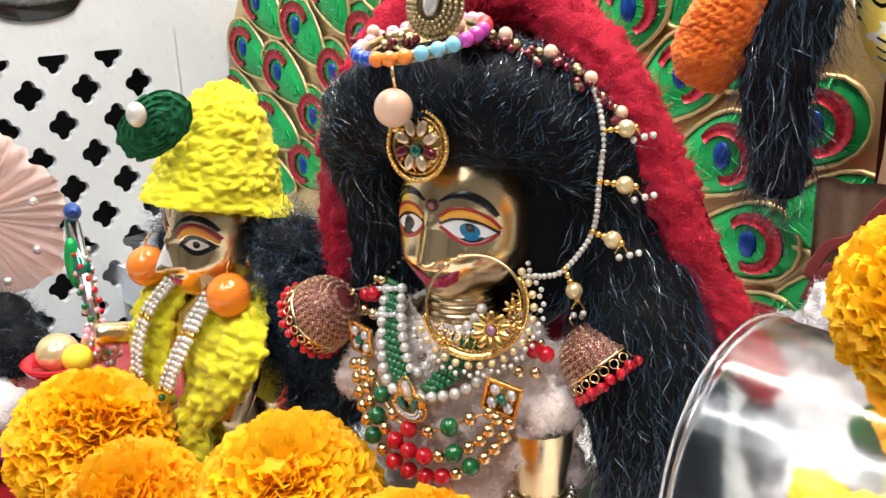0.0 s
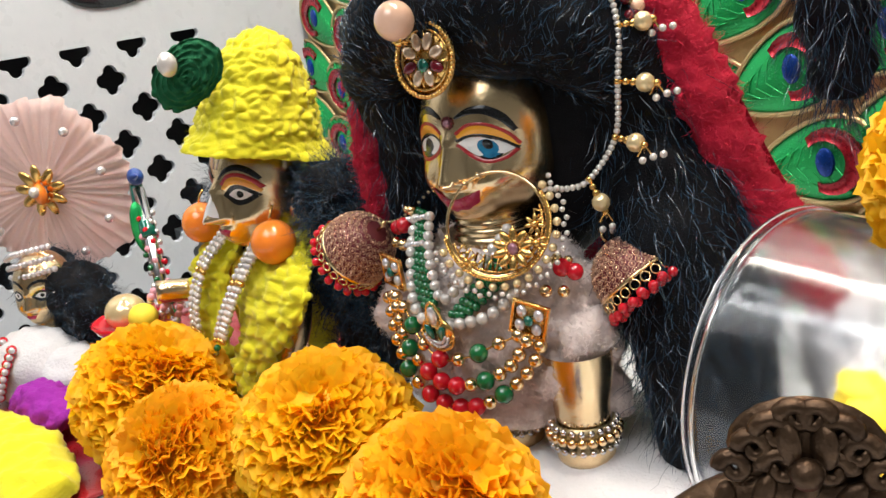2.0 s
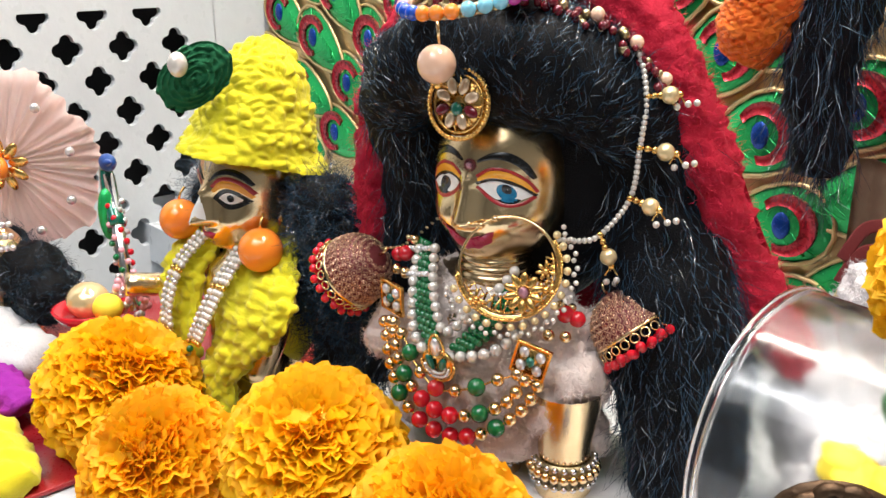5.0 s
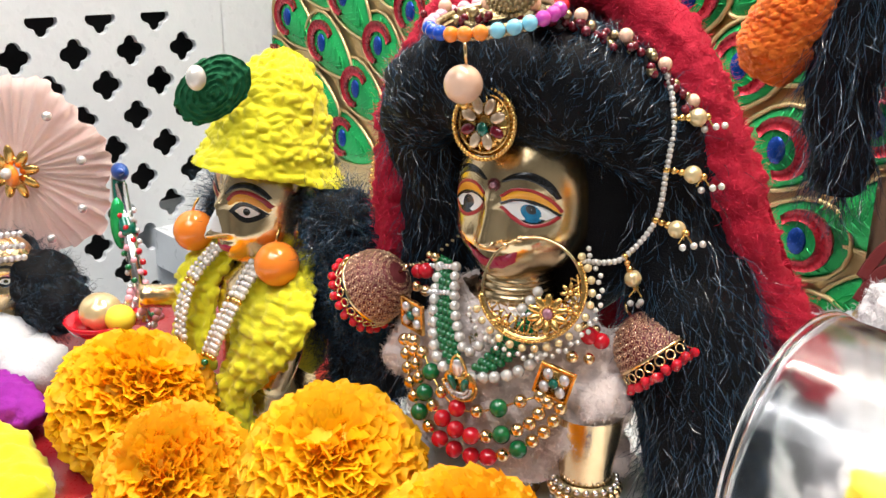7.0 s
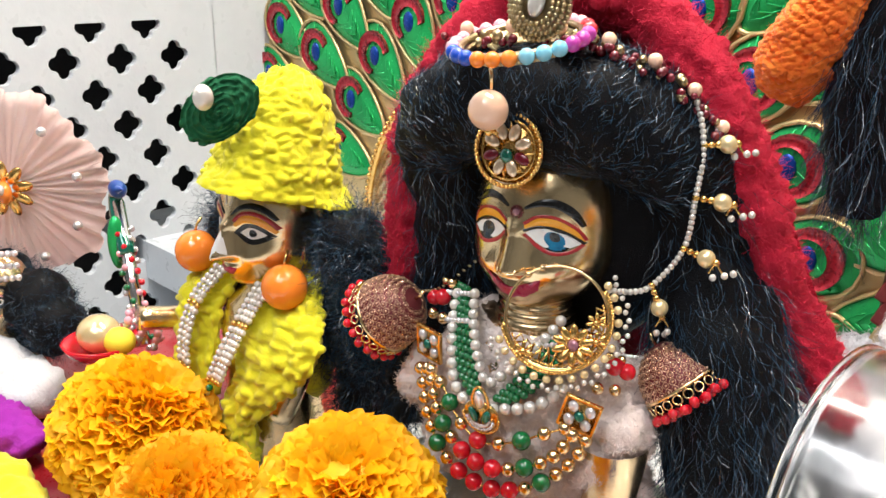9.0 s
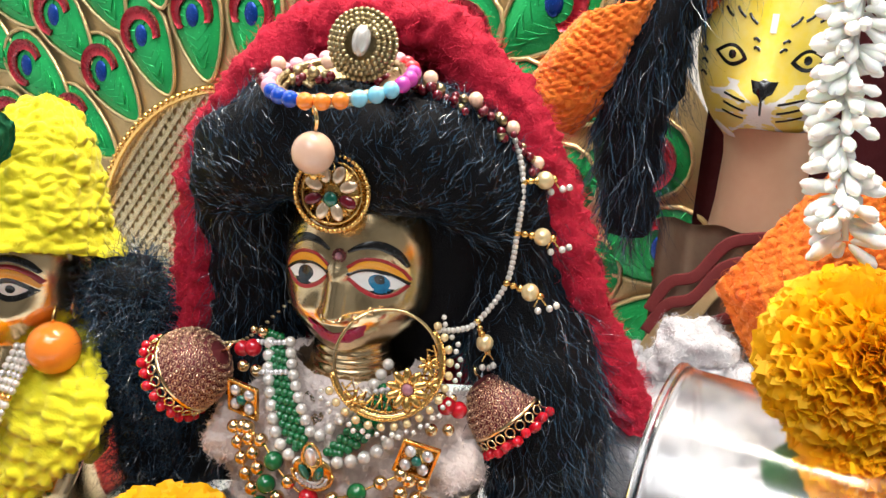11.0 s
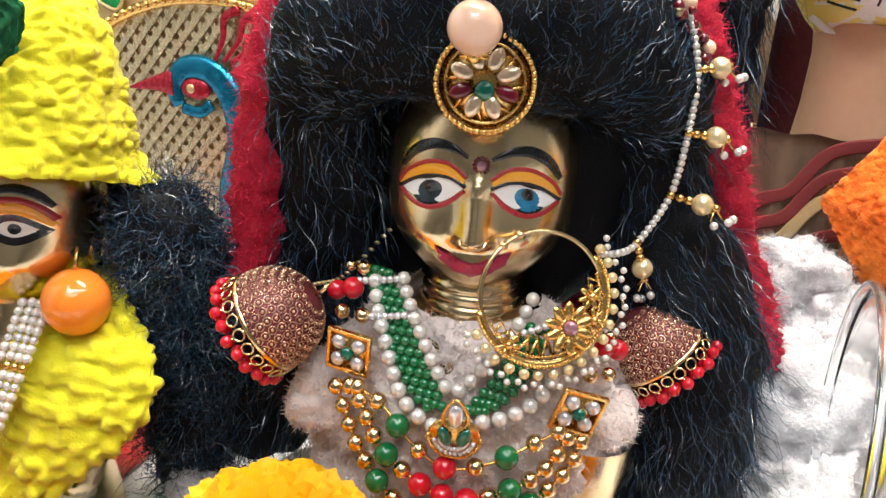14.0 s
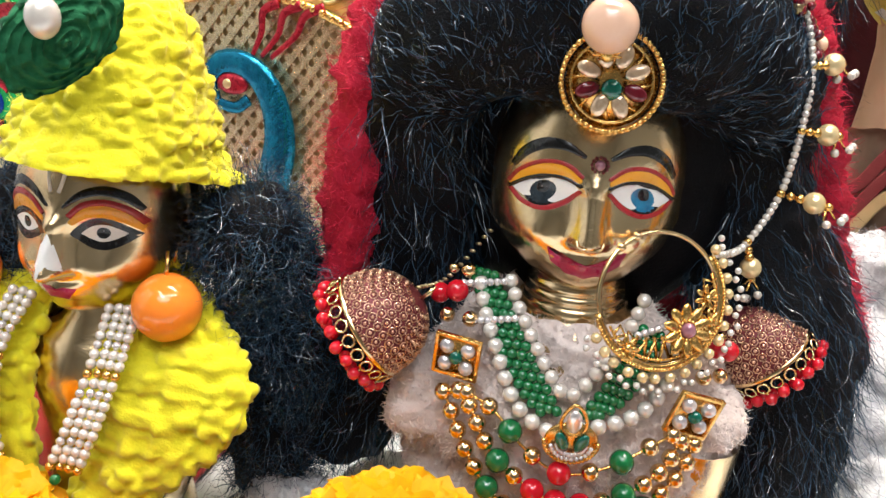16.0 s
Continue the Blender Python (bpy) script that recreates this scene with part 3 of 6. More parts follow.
def lady():
    bm = head(bmesh.new(), DOLL)
    F = head_front
    for s in (-1, 1):
        fl = lambda pts: [(s * p[0], p[1] + 0.2 - 0.22 * (p[0] - 0.36)) for p in pts]
        # lids in yellow and red, eye white, iris
        band(bm, fl([(0.36, 0.18), (0.8, 0.48), (1.3, 0.55), (1.75, 0.38), (2.02, 0.12)]), lambda u: 0.17 * math.sin(math.pi * (0.1 + 0.8 * u)) + 0.02, YELLOW, DOLL, F, 0.03)
        band(bm, fl([(0.32, 0.3), (0.75, 0.66), (1.3, 0.74), (1.8, 0.52), (2.06, 0.18)]), lambda u: 0.055, RED, DOLL, F, 0.04)
        band(bm, fl([(0.36, -0.02), (0.7, -0.32), (1.2, -0.43), (1.7, -0.27), (2.03, 0.05)]), lambda u: 0.06, RED, DOLL, F, 0.035)
        patch(bm, fl(almond(0.36, 2.0, (0.0, 0.08), 0.32, 0.38)), WHITE, DOLL, F, 0.04)
        patch(bm, fl(oval(1.22, 0.0, 0.47, 0.39)), BLACK, DOLL, F, 0.05, 2)
        patch(bm, fl(oval(1.22, -0.01, 0.42, 0.355)), BLUE if s > 0 else SLATE, DOLL, F, 0.06, 2)
        patch(bm, fl(oval(1.22, 0.07, 0.26, 0.23)), BLACK, DOLL, F, 0.07, 2)
        patch(bm, fl(oval(1.25, 0.1, 0.045, 0.045, 8)), WHITE, DOLL, F, 0.08, 1)
        band(bm, fl([(0.34, 0.08), (0.75, 0.31), (1.25, 0.37), (1.7, 0.26), (2.05, 0.06)]), lambda u: 0.05, BLACK, DOLL, F, 0.06)
        band(bm, fl([(0.3, 0.78), (0.75, 1.08), (1.25, 1.18), (1.7, 1.0), (2.0, 0.62)]), lambda u: 0.13 * math.sin(math.pi * (0.12 + 0.72 * u)), BLACK, DOLL, F, 0.04)
        band(bm, fl([(0.12, -1.32), (0.3, -1.28), (0.36, -1.14)]), lambda u: 0.05, BRASS, DOLL, F, 0.07)
        # ears
        ball(0.5, at_doll(s * 2.2, -2.0, -0.9), 12, 10, (0.45, 0.8, 1.5), bm)
    patch(bm, [(-0.98, -1.32), (-0.6, -1.55), (-0.2, -1.58), (0, -1.63), (0.2, -1.58), (0.6, -1.53), (0.98, -1.3), (0.85, -1.72), (0.45, -1.98), (0, -2.06), (-0.45, -1.98), (-0.85, -1.72)], LIP, DOLL, F, 0.05)
    # neck with rings and the body down to the feet
    neck = DOLL @ Matrix.Translation((0, 1.35, 0))
    lathe([(1.3, -2.0), (1.22, -2.5), (1.24, -2.62), (1.33, -2.68), (1.24, -2.76), (1.27, -2.88), (1.38, -2.95), (1.29, -3.04), (1.34, -3.18), (1.46, -3.26), (1.4, -3.36), (1.48, -3.5), (2.0, -4.0), (2.3, -5.0), (2.3, -6.5), (2.2, -8.0)], 32, neck, bm)
    for s in (-1, 1):
        lathe([(0.0, -10.5), (0.95, -10.5), (1.0, -10.2), (0.85, -9.6), (0.95, -8.4), (1.15, -7.2), (1.2, -6.5)], 20, DOLL @ Matrix.Translation((s * 1.4 + 2.2, 0.2, 0)), bm)
    return whole("statue", bm, FACE_MATS, at_doll(0, 0, -10.5), "polished brass doll statue with painted eyes and crimson lips", "statue")


lady()


def wig():
    """Black puffed wig that frames the face, long locks behind and at the sides."""
    base = at_doll(0, -3, -10)
    ob = thing("wig", base, "black puffed hair wig with long locks on the brass statue", "wig")
    bm = bmesh.new()
    # one arch of hair from lock to lock, thickest over the brow
    arch = [(-6.6, -3.2, -9.6), (-5.6, -3.5, -7.0), (-4.7, -3.6, -4.0), (-4.35, -3.3, -1.2), (-4.5, -2.3, 1.6), (-3.9, -1.7, 3.0), (-2.3, -1.3, 3.9), (0, -1.2, 4.1), (2.2, -1.5, 3.9), (3.6, -2.5, 3.0), (4.3, -3.6, 1.4), (4.8, -4.1, -1.2), (5.9, -3.1, -4.0), (6.5, -2.9, -7.0), (6.9, -2.8, -10.4)]
    line = smooth_line([at_doll(*p) for p in arch], 90)
    pipe(line, 1.0, 22, bm, taper=lambda u: 1.35 + 0.75 * math.exp(-((u - 0.5) / 0.2) ** 2) + 0.5 * math.exp(-((u - 0.12) / 0.12) ** 2) + 0.9 * math.exp(-((u - 0.88) / 0.14) ** 2))
    knead(bm, 0.45, 1.3)
    roots, ends = [], []
    axis = np.array([tuple(q) for q in line])
    for p, n in surface_points(bm, 19000):
        k = int(((axis - np.array(p)) ** 2).sum(1).argmin())
        way = (line[min(k + 1, 89)] - line[max(k - 1, 0)]).normalized()
        low = k < 27 or k > 62
        if low:
            tang = way * (1 if k > 62 else -1) + n * random.uniform(0, 0.45) + V((random.gauss(0, 0.35), random.gauss(0, 0.35), 0))
            if random.random() < 0.6:
                ends.append((p, tang, random.uniform(0.8, 2.2), 0.05, 0.36))
        else:
            tang = n.cross(way) + way * random.uniform(-0.9, 0.9) + n * random.uniform(-0.03, 0.16)
            roots.append((p + n * random.uniform(-0.02, 0.06), tang, random.uniform(0.3, 1.0), 0.03, 0.34))
    part("brow_roll", bm, M["hair"], ob)
    part("loose_hair", strands(roots, 0.0125, 5), M["strand"], ob, kind="stuff")
    part("hanging_hair", strands(ends, 0.012, 6), M["strand"], ob, kind="stuff")
    # cap behind the face
    bm = ball(4.5, at_doll(0, -4.1, 0.3), 28, 20, (1.05, 0.55, 1.2))
    knead(bm, 0.3, 1.5, 3)
    part("cap", bm, M["hair"], ob)


wig()


def veil():
    """Crimson knitted veil: a thick band over the wig that falls to both sides, with a back."""
    base = at_doll(0, -5, -10.4)
    ob = thing("veil", base, "crimson fuzzy knitted wool veil draped over the black wig", "veil")
    edge = [(-7.6, -1.8, -7.4), (-6.9, -1.5, -3.0), (-6.5, -1.3, 1.6), (-5.3, -1.6, 5.2), (-2.4, -2.3, 7.7), (0, -2.4, 8.3), (2.4, -2.6, 7.7), (4.9, -2.5, 5.2), (6.5, -2.9, 2.0), (8.0, -3.8, -2.0), (9.6, -4.8, -5.6), (9.95, -5.0, -6.5)]
    rows = smooth_line([at_doll(*p) for p in edge], 190)
    deep, nd = 2.6, 36
    mid = at_doll(0, -3.0, 0)
    vs, fs = [], []
    for i, p in enumerate(rows):
        out = (p - mid)
        out.z *= 0.6
        out.normalize()
        for k in range(nd):
            a = 2 * math.pi * k / nd
            q = p + out * (math.cos(a) * 1.12 - 0.75) + (DOLL.to_3x3() @ V((0, 1, 0))) * (deep * 0.5 + deep * 0.5 * math.sin(a))
            vs.append(q)
    for i in range(len(rows) - 1):
        for k in range(nd):
            fs.append((i * nd + k, i * nd + (k + 1) % nd, (i + 1) * nd + (k + 1) % nd, (i + 1) * nd + k))
    fs += [tuple(range(nd)), tuple((len(rows) - 1) * nd + k for k in range(nd))[::-1]]
    bm = raw(vs, fs)
    bmesh.ops.recalc_face_normals(bm, faces=bm.faces)
    knead(bm, 0.3, 1.6, 2)
    lumpy(bm, 0.6, 0.34)
    roots = [(p, n + V((random.gauss(0, 0.6), random.gauss(0, 0.6), random.gauss(0, 0.6))), random.uniform(0.18, 0.55), 0.02, 0.45) for p, n in surface_points(bm, 12000)]
    part("band", bm, M["crimson"], ob)
    part("fuzz", strands(roots, 0.010, 3), M["crimson_fuzz"], ob, kind="stuff")
    # back sheet that closes the hood
    vs, fs = [], []
    back = [r + (DOLL.to_3x3() @ V((0, 1, 0))) * (deep * 0.9) for r in rows]
    low = at_doll(0, -6.2, -6)
    for r in range(7):
        for p in back:
            vs.append(p.lerp(V((low.x, low.y, min(p.z, low.z + 2))), r / 6) + (DOLL.to_3x3() @ V((0, 1, 0))) * 0.8 * math.sin(math.pi * r / 6))
    n = len(back)
    for r in range(6):
        for i in range(n - 1):
            fs.append((r * n + i, r * n + i + 1, (r + 1) * n + i + 1, (r + 1) * n + i))
    part("back", raw(vs, fs), M["crimson"], ob)


veil()


# ---- marigolds ----
def marigold_mesh(R, seed, petals=1150):
    rnd = random.Random(seed)
    bm = bmesh.new()
    for k in range(petals):
        z = 1 - 1.62 * (k + 0.5) / petals
        a = k * 2.39996
        s = math.sqrt(max(0, 1 - z * z))
        d = V((s * math.cos(a), s * math.sin(a), z))
        d = (d + V((rnd.gauss(0, 0.07), rnd.gauss(0, 0.07), rnd.gauss(0, 0.07)))).normalized()
        rr = R * (0.93 + 0.1 * rnd.random()) * (0.86 + 0.14 * s)
        side = d.cross(V((0, 0, 1)))
        side = side.normalized() if side.length > 0.05 else V((1, 0, 0))
        side = (Matrix.Rotation(rnd.uniform(-0.9, 0.9), 3, d) @ side)
        up = d.cross(side)
        L, W = R * rnd.uniform(0.26, 0.38), R * rnd.uniform(0.11, 0.19)
        ph, curl = rnd.uniform(0, 6), rnd.uniform(0.25, 0.6)
        grid = []
        for i in range(3):
            u = i / 2
            for j in range(5):
                v = j / 4 * 2 - 1
                wave = math.sin(v * 5.5 + ph) * 0.16 * W * (0.3 + u) * 1.6
                edge = 1 - 0.18 * v * v + 0.07 * math.sin(v * 9 + ph)
                p = d * (rr - L + L * u * edge) + side * (v * W * (0.45 + 0.55 * u)) + up * (wave + curl * L * u * u * 0.8)
                grid.append(bm.verts.new(p))
        for i in range(2):
            for j in range(4):
                bm.faces.new((grid[i * 5 + j], grid[i * 5 + j + 1], grid[i * 5 + j + 6], grid[i * 5 + j + 5]))
    return bm


def marigold(R, seed, m, label):
    ob = thing("marigold", (0, 0, 0), label, "flower", "marigolds on the altar")
    part("petals", marigold_mesh(R, seed), m, ob, kind="stuff")
    part("heart", ball(R * 0.82, (0, 0, 0), 20, 14, (1, 1, 0.9)), m, ob)
    part("calyx", lathe([(0.02, -R * 1.25), (R * 0.18, -R * 1.2), (R * 0.3, -R * 0.95), (R * 0.42, -R * 0.62), (R * 0.5, -R * 0.5)], 14), M["leaf"], ob, "green calyx")
    return ob


def settle(ob, x, y, z, rx=0, ry=0, rz=0):
    ob.matrix_basis = pose(x * CM, y * CM, z * CM, rx, ry, rz)


yellow_label = "fresh yellow-orange marigold head with ruffled petals lying on the altar"
settle(marigold(3.3, 1, M["marigold"], yellow_label), -10.8, 0.7, 1.2, 28, 10, 20)
settle(marigold(3.1, 2, M["marigold_orange"], yellow_label), -3.7, 0.3, 1.4, 35, 18, 80)
settle(marigold(3.5, 3, M["marigold"], yellow_label), -21.8, -1.6, 0.3, 25, -12, 150)
settle(marigold(3.0, 4, M["marigold_orange"], yellow_label), -15.6, -2.9, 0.1, 50, 8, 10)
settle(marigold(2.9, 5, M["marigold"], yellow_label), -34.5, -8.5, 0.6, 25, -12, 150)

# ---- clothes and jewels of the large statue ----
def chest(x, z):
    """How far the dressed chest comes forward."""
    keys = [(-9.5, 1.6), (-7.5, 2.0), (-6.0, 1.85), (-5.0, 1.6), (-3.7, 0.9), (-2.5, -0.05), (-1.5, -0.3)]
    z = max(-9.5, min(-1.5, z))
    for (a, fa), (b, fb) in zip(keys, keys[1:]):
        if a <= z <= b:
            return fa + (fb - fa) * (z - a) / (b - a) - 0.085 * x * x
    return 0.0


def fleece_cape():
    ob = thing("fleece_cape", at_doll(0, -1.6, -9), "pinkish white fluffy fleece cape wrapped round the brass statue", "cape")
    bm = bmesh.new()
    vs, fs, nu, nv = [], [], 110, 56
    for j in range(nv + 1):
        z0 = -3.3 - 5.6 * j / nv
        w = 2.0 + 2.25 * min(1, (j / nv) * 1.9) ** 0.7
        for i in range(nu):
            a = 2 * math.pi * i / nu
            z = z0 - 0.7 * (j / nv) * max(0, math.sin(a))
            d = chest(0, z) - 0.3 + 1.7
            p = at_doll(math.sin(a) * w, -1.7 + math.cos(a) * (d if math.cos(a) > 0 else 1.6), z)
            vs.append(p)
    for j in range(nv):
        for i in range(nu):
            fs.append((j * nu + i, (j + 1) * nu + i, (j + 1) * nu + (i + 1) % nu, j * nu + (i + 1) % nu))
    raw(vs, fs, 0, bm)
    bmesh.ops.recalc_face_normals(bm, faces=bm.faces)
    knead(bm, 0.5, 1.1, 7)
    knead(bm, 0.25, 0.35, 3)
    roots = [(p, n + V((random.gauss(0, 0.8), random.gauss(0, 0.8), random.gauss(-0.3, 0.8))), random.uniform(0.1, 0.3), 0.03, 0.6) for p, n in surface_points(bm, 22000)]
    part("cloth", bm, M["fleece"], ob)
    for x, f, z, r, h in ((3.7, -0.4, -6.2, 1.1, 1.3), (3.3, 0.1, -7.2, 0.9, 1.0), (-3.7, -0.4, -6.4, 1.1, 1.3), (3.6, -1.2, -5.0, 1.0, 1.1)):
        bm = knead(knead(ball(r, at_doll(x, f, z), 40, 28, (1, 1, h)), 0.5, 1.0, x), 0.22, 0.32, z)
        roots += [(p, n + V((random.gauss(0, 0.8), random.gauss(0, 0.8), random.gauss(-0.3, 0.8))), random.uniform(0.1, 0.28), 0.03, 0.6) for p, n in surface_points(bm, 2500)]
        part("fluffy_fold", bm, M["fleece"], ob)
    part("fleece_nap", strands(roots, 0.014, 3), M["fleece"], ob, kind="stuff")


fleece_cape()


def bead_line(parent, name, points, r, m, step=None, group=None, u=10, v=7):
    """Beads on a thread, each its own part on one shared mesh."""
    made = None
    for p in along(points, step or r * 2.02):
        if made is None:
            made = new(name, mesh_of(name, ball(r, (0, 0, 0), u, v), m, V((0, 0, 0))))
            ob = made
        else:
            ob = new(name, made.data)
        ob.parent = parent
        ob.location = (p - base_of(parent)) * CM


def bead(parent, name, p, r, m, scale=(1, 1, 1), label=""):
    ob = part(name, ball(r, p, 14, 10, scale), m, parent, label)
    return ob


def on_chest(x, z, lift=0.1):
    return at_doll(x, chest(x, z) + lift, z)


def flower_stone(bm, place, r, n, index, lift=0.0):
    for i in range(n):
        a = 2 * math.pi * i / n
        m = place @ Matrix.Rotation(-a, 4, "Y") @ Matrix.Translation((0, -lift, r * 0.62))
        ball(1, (0, 0, 0), 8, 6, (r * 0.2, r * 0.1, r * 0.38), bm, index, m)
    return bm


def facing(p, tilt=0.0, turn=0.0, roll=0.0):
    """A frame at a doll point, its -y towards the viewer."""
    return Matrix.Translation(at_doll(*p)) @ DOLL.to_3x3().to_4x4() @ pose(0, 0, 0, tilt, roll, turn)


def rope_ring(m, r, thick, n=48, bm=None, start=0, end=360, index=0):
    pts = [m @ V((math.cos(radians(a)) * r, 0, math.sin(radians(a)) * r)) for a in np.linspace(start, end, n, endpoint=end - start < 360)]
    return pipe(pts, thick, 6, bm, index, closed=end - start >= 360)


def beads_ring(m, r, size, n, bm=None, start=0, end=360, index=0, u=6, v=4):
    bm = bm or bmesh.new()
    for a in np.linspace(start, end, n, endpoint=end - start < 360):
        ball(size, m @ V((math.cos(radians(a)) * r, 0, math.sin(radians(a)) * r)), u, v, bm=bm, index=index)
    return bm


def necklaces():
    # pearls
    ob = thing("pearl_necklace", on_chest(0, -5.4), "two rows of round white pearls on the statue's chest", "necklace", "necklaces of the statue")
    bead_line(ob, "pearl", [on_chest(x, z, 0.22) for x, z in ((-1.75, -2.5), (-1.5, -3.0), (-1.05, -3.65), (-0.55, -4.35), (-0.1, -4.7), (0.5, -4.2), (1.1, -3.5), (1.5, -2.9), (1.75, -2.4))], 0.19, M["pearl"])
    bead_line(ob, "pearl", [on_chest(x, z, 0.24) for x, z in ((-2.5, -2.7), (-2.35, -3.2), (-2.0, -3.9), (-1.45, -4.95), (-0.84, -5.45), (-0.3, -5.55), (0.6, -5.35), (1.5, -5.1), (2.2, -4.6), (2.6, -3.8), (2.7, -3.0))], 0.21, M["pearl"])
    ob = thing("green_necklace", on_chest(0, -5.0), "four rows of small dark green beads with crystal bars", "necklace", "necklaces of the statue")
    for k in range(4):
        o = 0.27 * k
        bead_line(ob, "green_bead", [on_chest(x, z, 0.15) for x, z in ((-2.75 + o * 0.7, -2.5), (-2.4 + o * 0.8, -3.1), (-1.9 + o * 0.9, -3.9), (-1.2 + o * 0.8, -4.8), (-0.7 + o * 0.5, -5.2))], 0.145, M["bead_green"])
        bead_line(ob, "green_bead", [on_chest(x, z, 0.15) for x, z in ((0.7 - o * 0.5, -5.1), (1.2 - o * 0.5, -4.8 + 0.1 * k), (1.8 - o * 0.4, -4.1 + 0.2 * k), (2.2 - o, -3.2))], 0.145, M["bead_green"])
    for x, z in ((-2.45, -2.75), (-2.1, -3.45), (2.0, -3.3)):
        for i in range(7):
            part("crystal", ball(0.11, on_chest(x - 0.5 + i * 0.17, z + 0.04 * i, 0.36), 8, 6), M["crystal"], ob, "clear crystal")
    # pendant
    ob = thing("pendant", on_chest(0.03, -5.6), "gold pendant with a clear drop and two emerald leaves", "pendant")
    m = facing((0.03, chest(0, -5.6) + 0.5, -5.55), tilt=8)
    bm = lathe([(0.0, -0.08), (0.62, -0.08), (0.66, 0.0), (0.62, 0.06), (0.0, 0.06)], 24, m @ pose(0, 0, 0, 90, 0, 0) @ Matrix.Diagonal((1, 0.8, 1, 1)))
    beads_ring(m @ pose(0, -0.05, 0), 0.66, 0.07, 20, bm, 185, 355)
    part("setting", bm, M["gold"], ob)
    part("drop", ball(1, (0, 0, 0), 12, 10, (0.2, 0.12, 0.34), m=m @ Matrix.Translation((0, -0.1, 0.62))), M["crystal"], ob, "clear crystal drop")
    rim = pipe([m @ V((math.sin(a) * 0.3 * (1 - 0.3 * math.cos(a)), -0.04, 0.62 + math.cos(a) * 0.46)) for a in np.linspace(0, 2 * math.pi, 24, endpoint=False)], 0.05, 5, closed=True)
    part("drop_rim", rim, M["gold"], ob)
    for s in (-1, 1):
        part("leaf_stone", ball(1, (0, 0, 0), 10, 8, (0.16, 0.1, 0.3), m=m @ Matrix.Translation((s * 0.24, -0.14, 0.02)) @ pose(0, 0, 0, 0, s * 22, 0)), M["emerald"], ob, "emerald leaf stone")
    bm = bmesh.new()
    for r in (0.36, 0.5):
        beads_ring(m @ pose(0, -0.13, 0), r, 0.065, 12, bm, 195, 345, u=8, v=5)
    part("crystals", bm, M["crystal"], ob, kind="stuff")
    # lower strands of gold, green and red
    ob = thing("long_necklace", on_chest(0, -7), "three long rows of gold, green and red round beads", "necklace", "necklaces of the statue")
    rows = (
        ([(-2.9, -5.0), (-1.93, -5.3), (-1.1, -6.04), (-0.1, -6.6), (1.05, -6.35), (1.95, -5.9), (2.9, -5.5)], "ggGgRgGgg"),
        ([(-3.0, -5.0), (-2.55, -5.33), (-1.98, -6.25), (-1.5, -6.7), (-0.6, -7.25), (0, -7.4), (0.6, -7.4), (1.6, -7.1), (2.37, -6.6), (2.75, -6.0), (2.95, -5.6)], "ggggGgRRRgGgggg"),
        ([(-3.35, -5.1), (-3.05, -5.5), (-2.6, -6.4), (-2.2, -7.0), (-1.75, -7.5), (-0.9, -8.1), (0, -8.3), (0.9, -8.2), (1.9, -7.7), (2.7, -7.0), (3.1, -6.4), (3.3, -5.7)], "gggggGgRRRRgGgggg"),
    )
    shared = {}
    for pts, code in rows:
        sizes = [{"g": 0.235, "G": 0.32, "R": 0.31}[c] for c in code]
        fine = smooth_line([on_chest(x, z, 0.25) for x, z in pts], 300)
        total = sum((b - a).length for a, b in zip(fine, fine[1:]))
        full = sum(2 * s for s in sizes)
        pos, j, gone = 0.0, 0, 0.0
        for c, s in zip(code, sizes):
            want = (pos + s) * total / full
            pos += 2 * s
            while j < 298 and gone + (fine[j + 1] - fine[j]).length < want:
                gone += (fine[j + 1] - fine[j]).length
                j += 1
            name, m = {"g": ("gold_bead", "gold_pale"), "G": ("green_bead", "bead_green"), "R": ("red_bead", "bead_red")}[c]
            if c not in shared:
                shared[c] = mesh_of(name, ball(s, (0, 0, 0), 14, 10), M[m], V((0, 0, 0)))
            o = new(name, shared[c])
            o.parent, o.location = ob, (fine[j] - base_of(ob)) * CM
        part("thread", pipe(fine[::8], 0.04, 4), M["gold"], ob)
    for s in (-1, 1):
        x, z = (-2.95, -4.3) if s < 0 else (3.05, -5.05)
        m = facing((x, chest(x, z) + 0.42 + (0.1 if s > 0 else 0), z), tilt=6, turn=14 * s, roll=5 if s < 0 else 16)
        bm = bmesh.new()
        for a in range(4):
            k = m @ Matrix.Rotation(radians(90 * a), 4, "Y")
            t = box(1.2, 0.14, 0.1, (0, 0, 0.56), 0.02)
            merge(shifted(t, k), bm)
        t = box(1.1, 0.05, 1.1, (0, 0.05, 0))
        merge(shifted(t, m), bm)
        plaque = part("plaque", bm, M["gold"], ob, "square gold plaque")
        for dx, dz in ((-0.28, 0.26), (0.28, 0.26), (-0.28, -0.26), (0.28, -0.26)):
            part("clear_stone", ball(0.2, m @ V((dx, -0.04, dz)), 10, 7, (1, 0.7, 1)), M["crystal"], plaque)
        part("green_stone", ball(0.19, m @ V((0, -0.1, 0)), 10, 7, (1, 0.7, 1)), M["emerald"], plaque, "emerald centre stone")
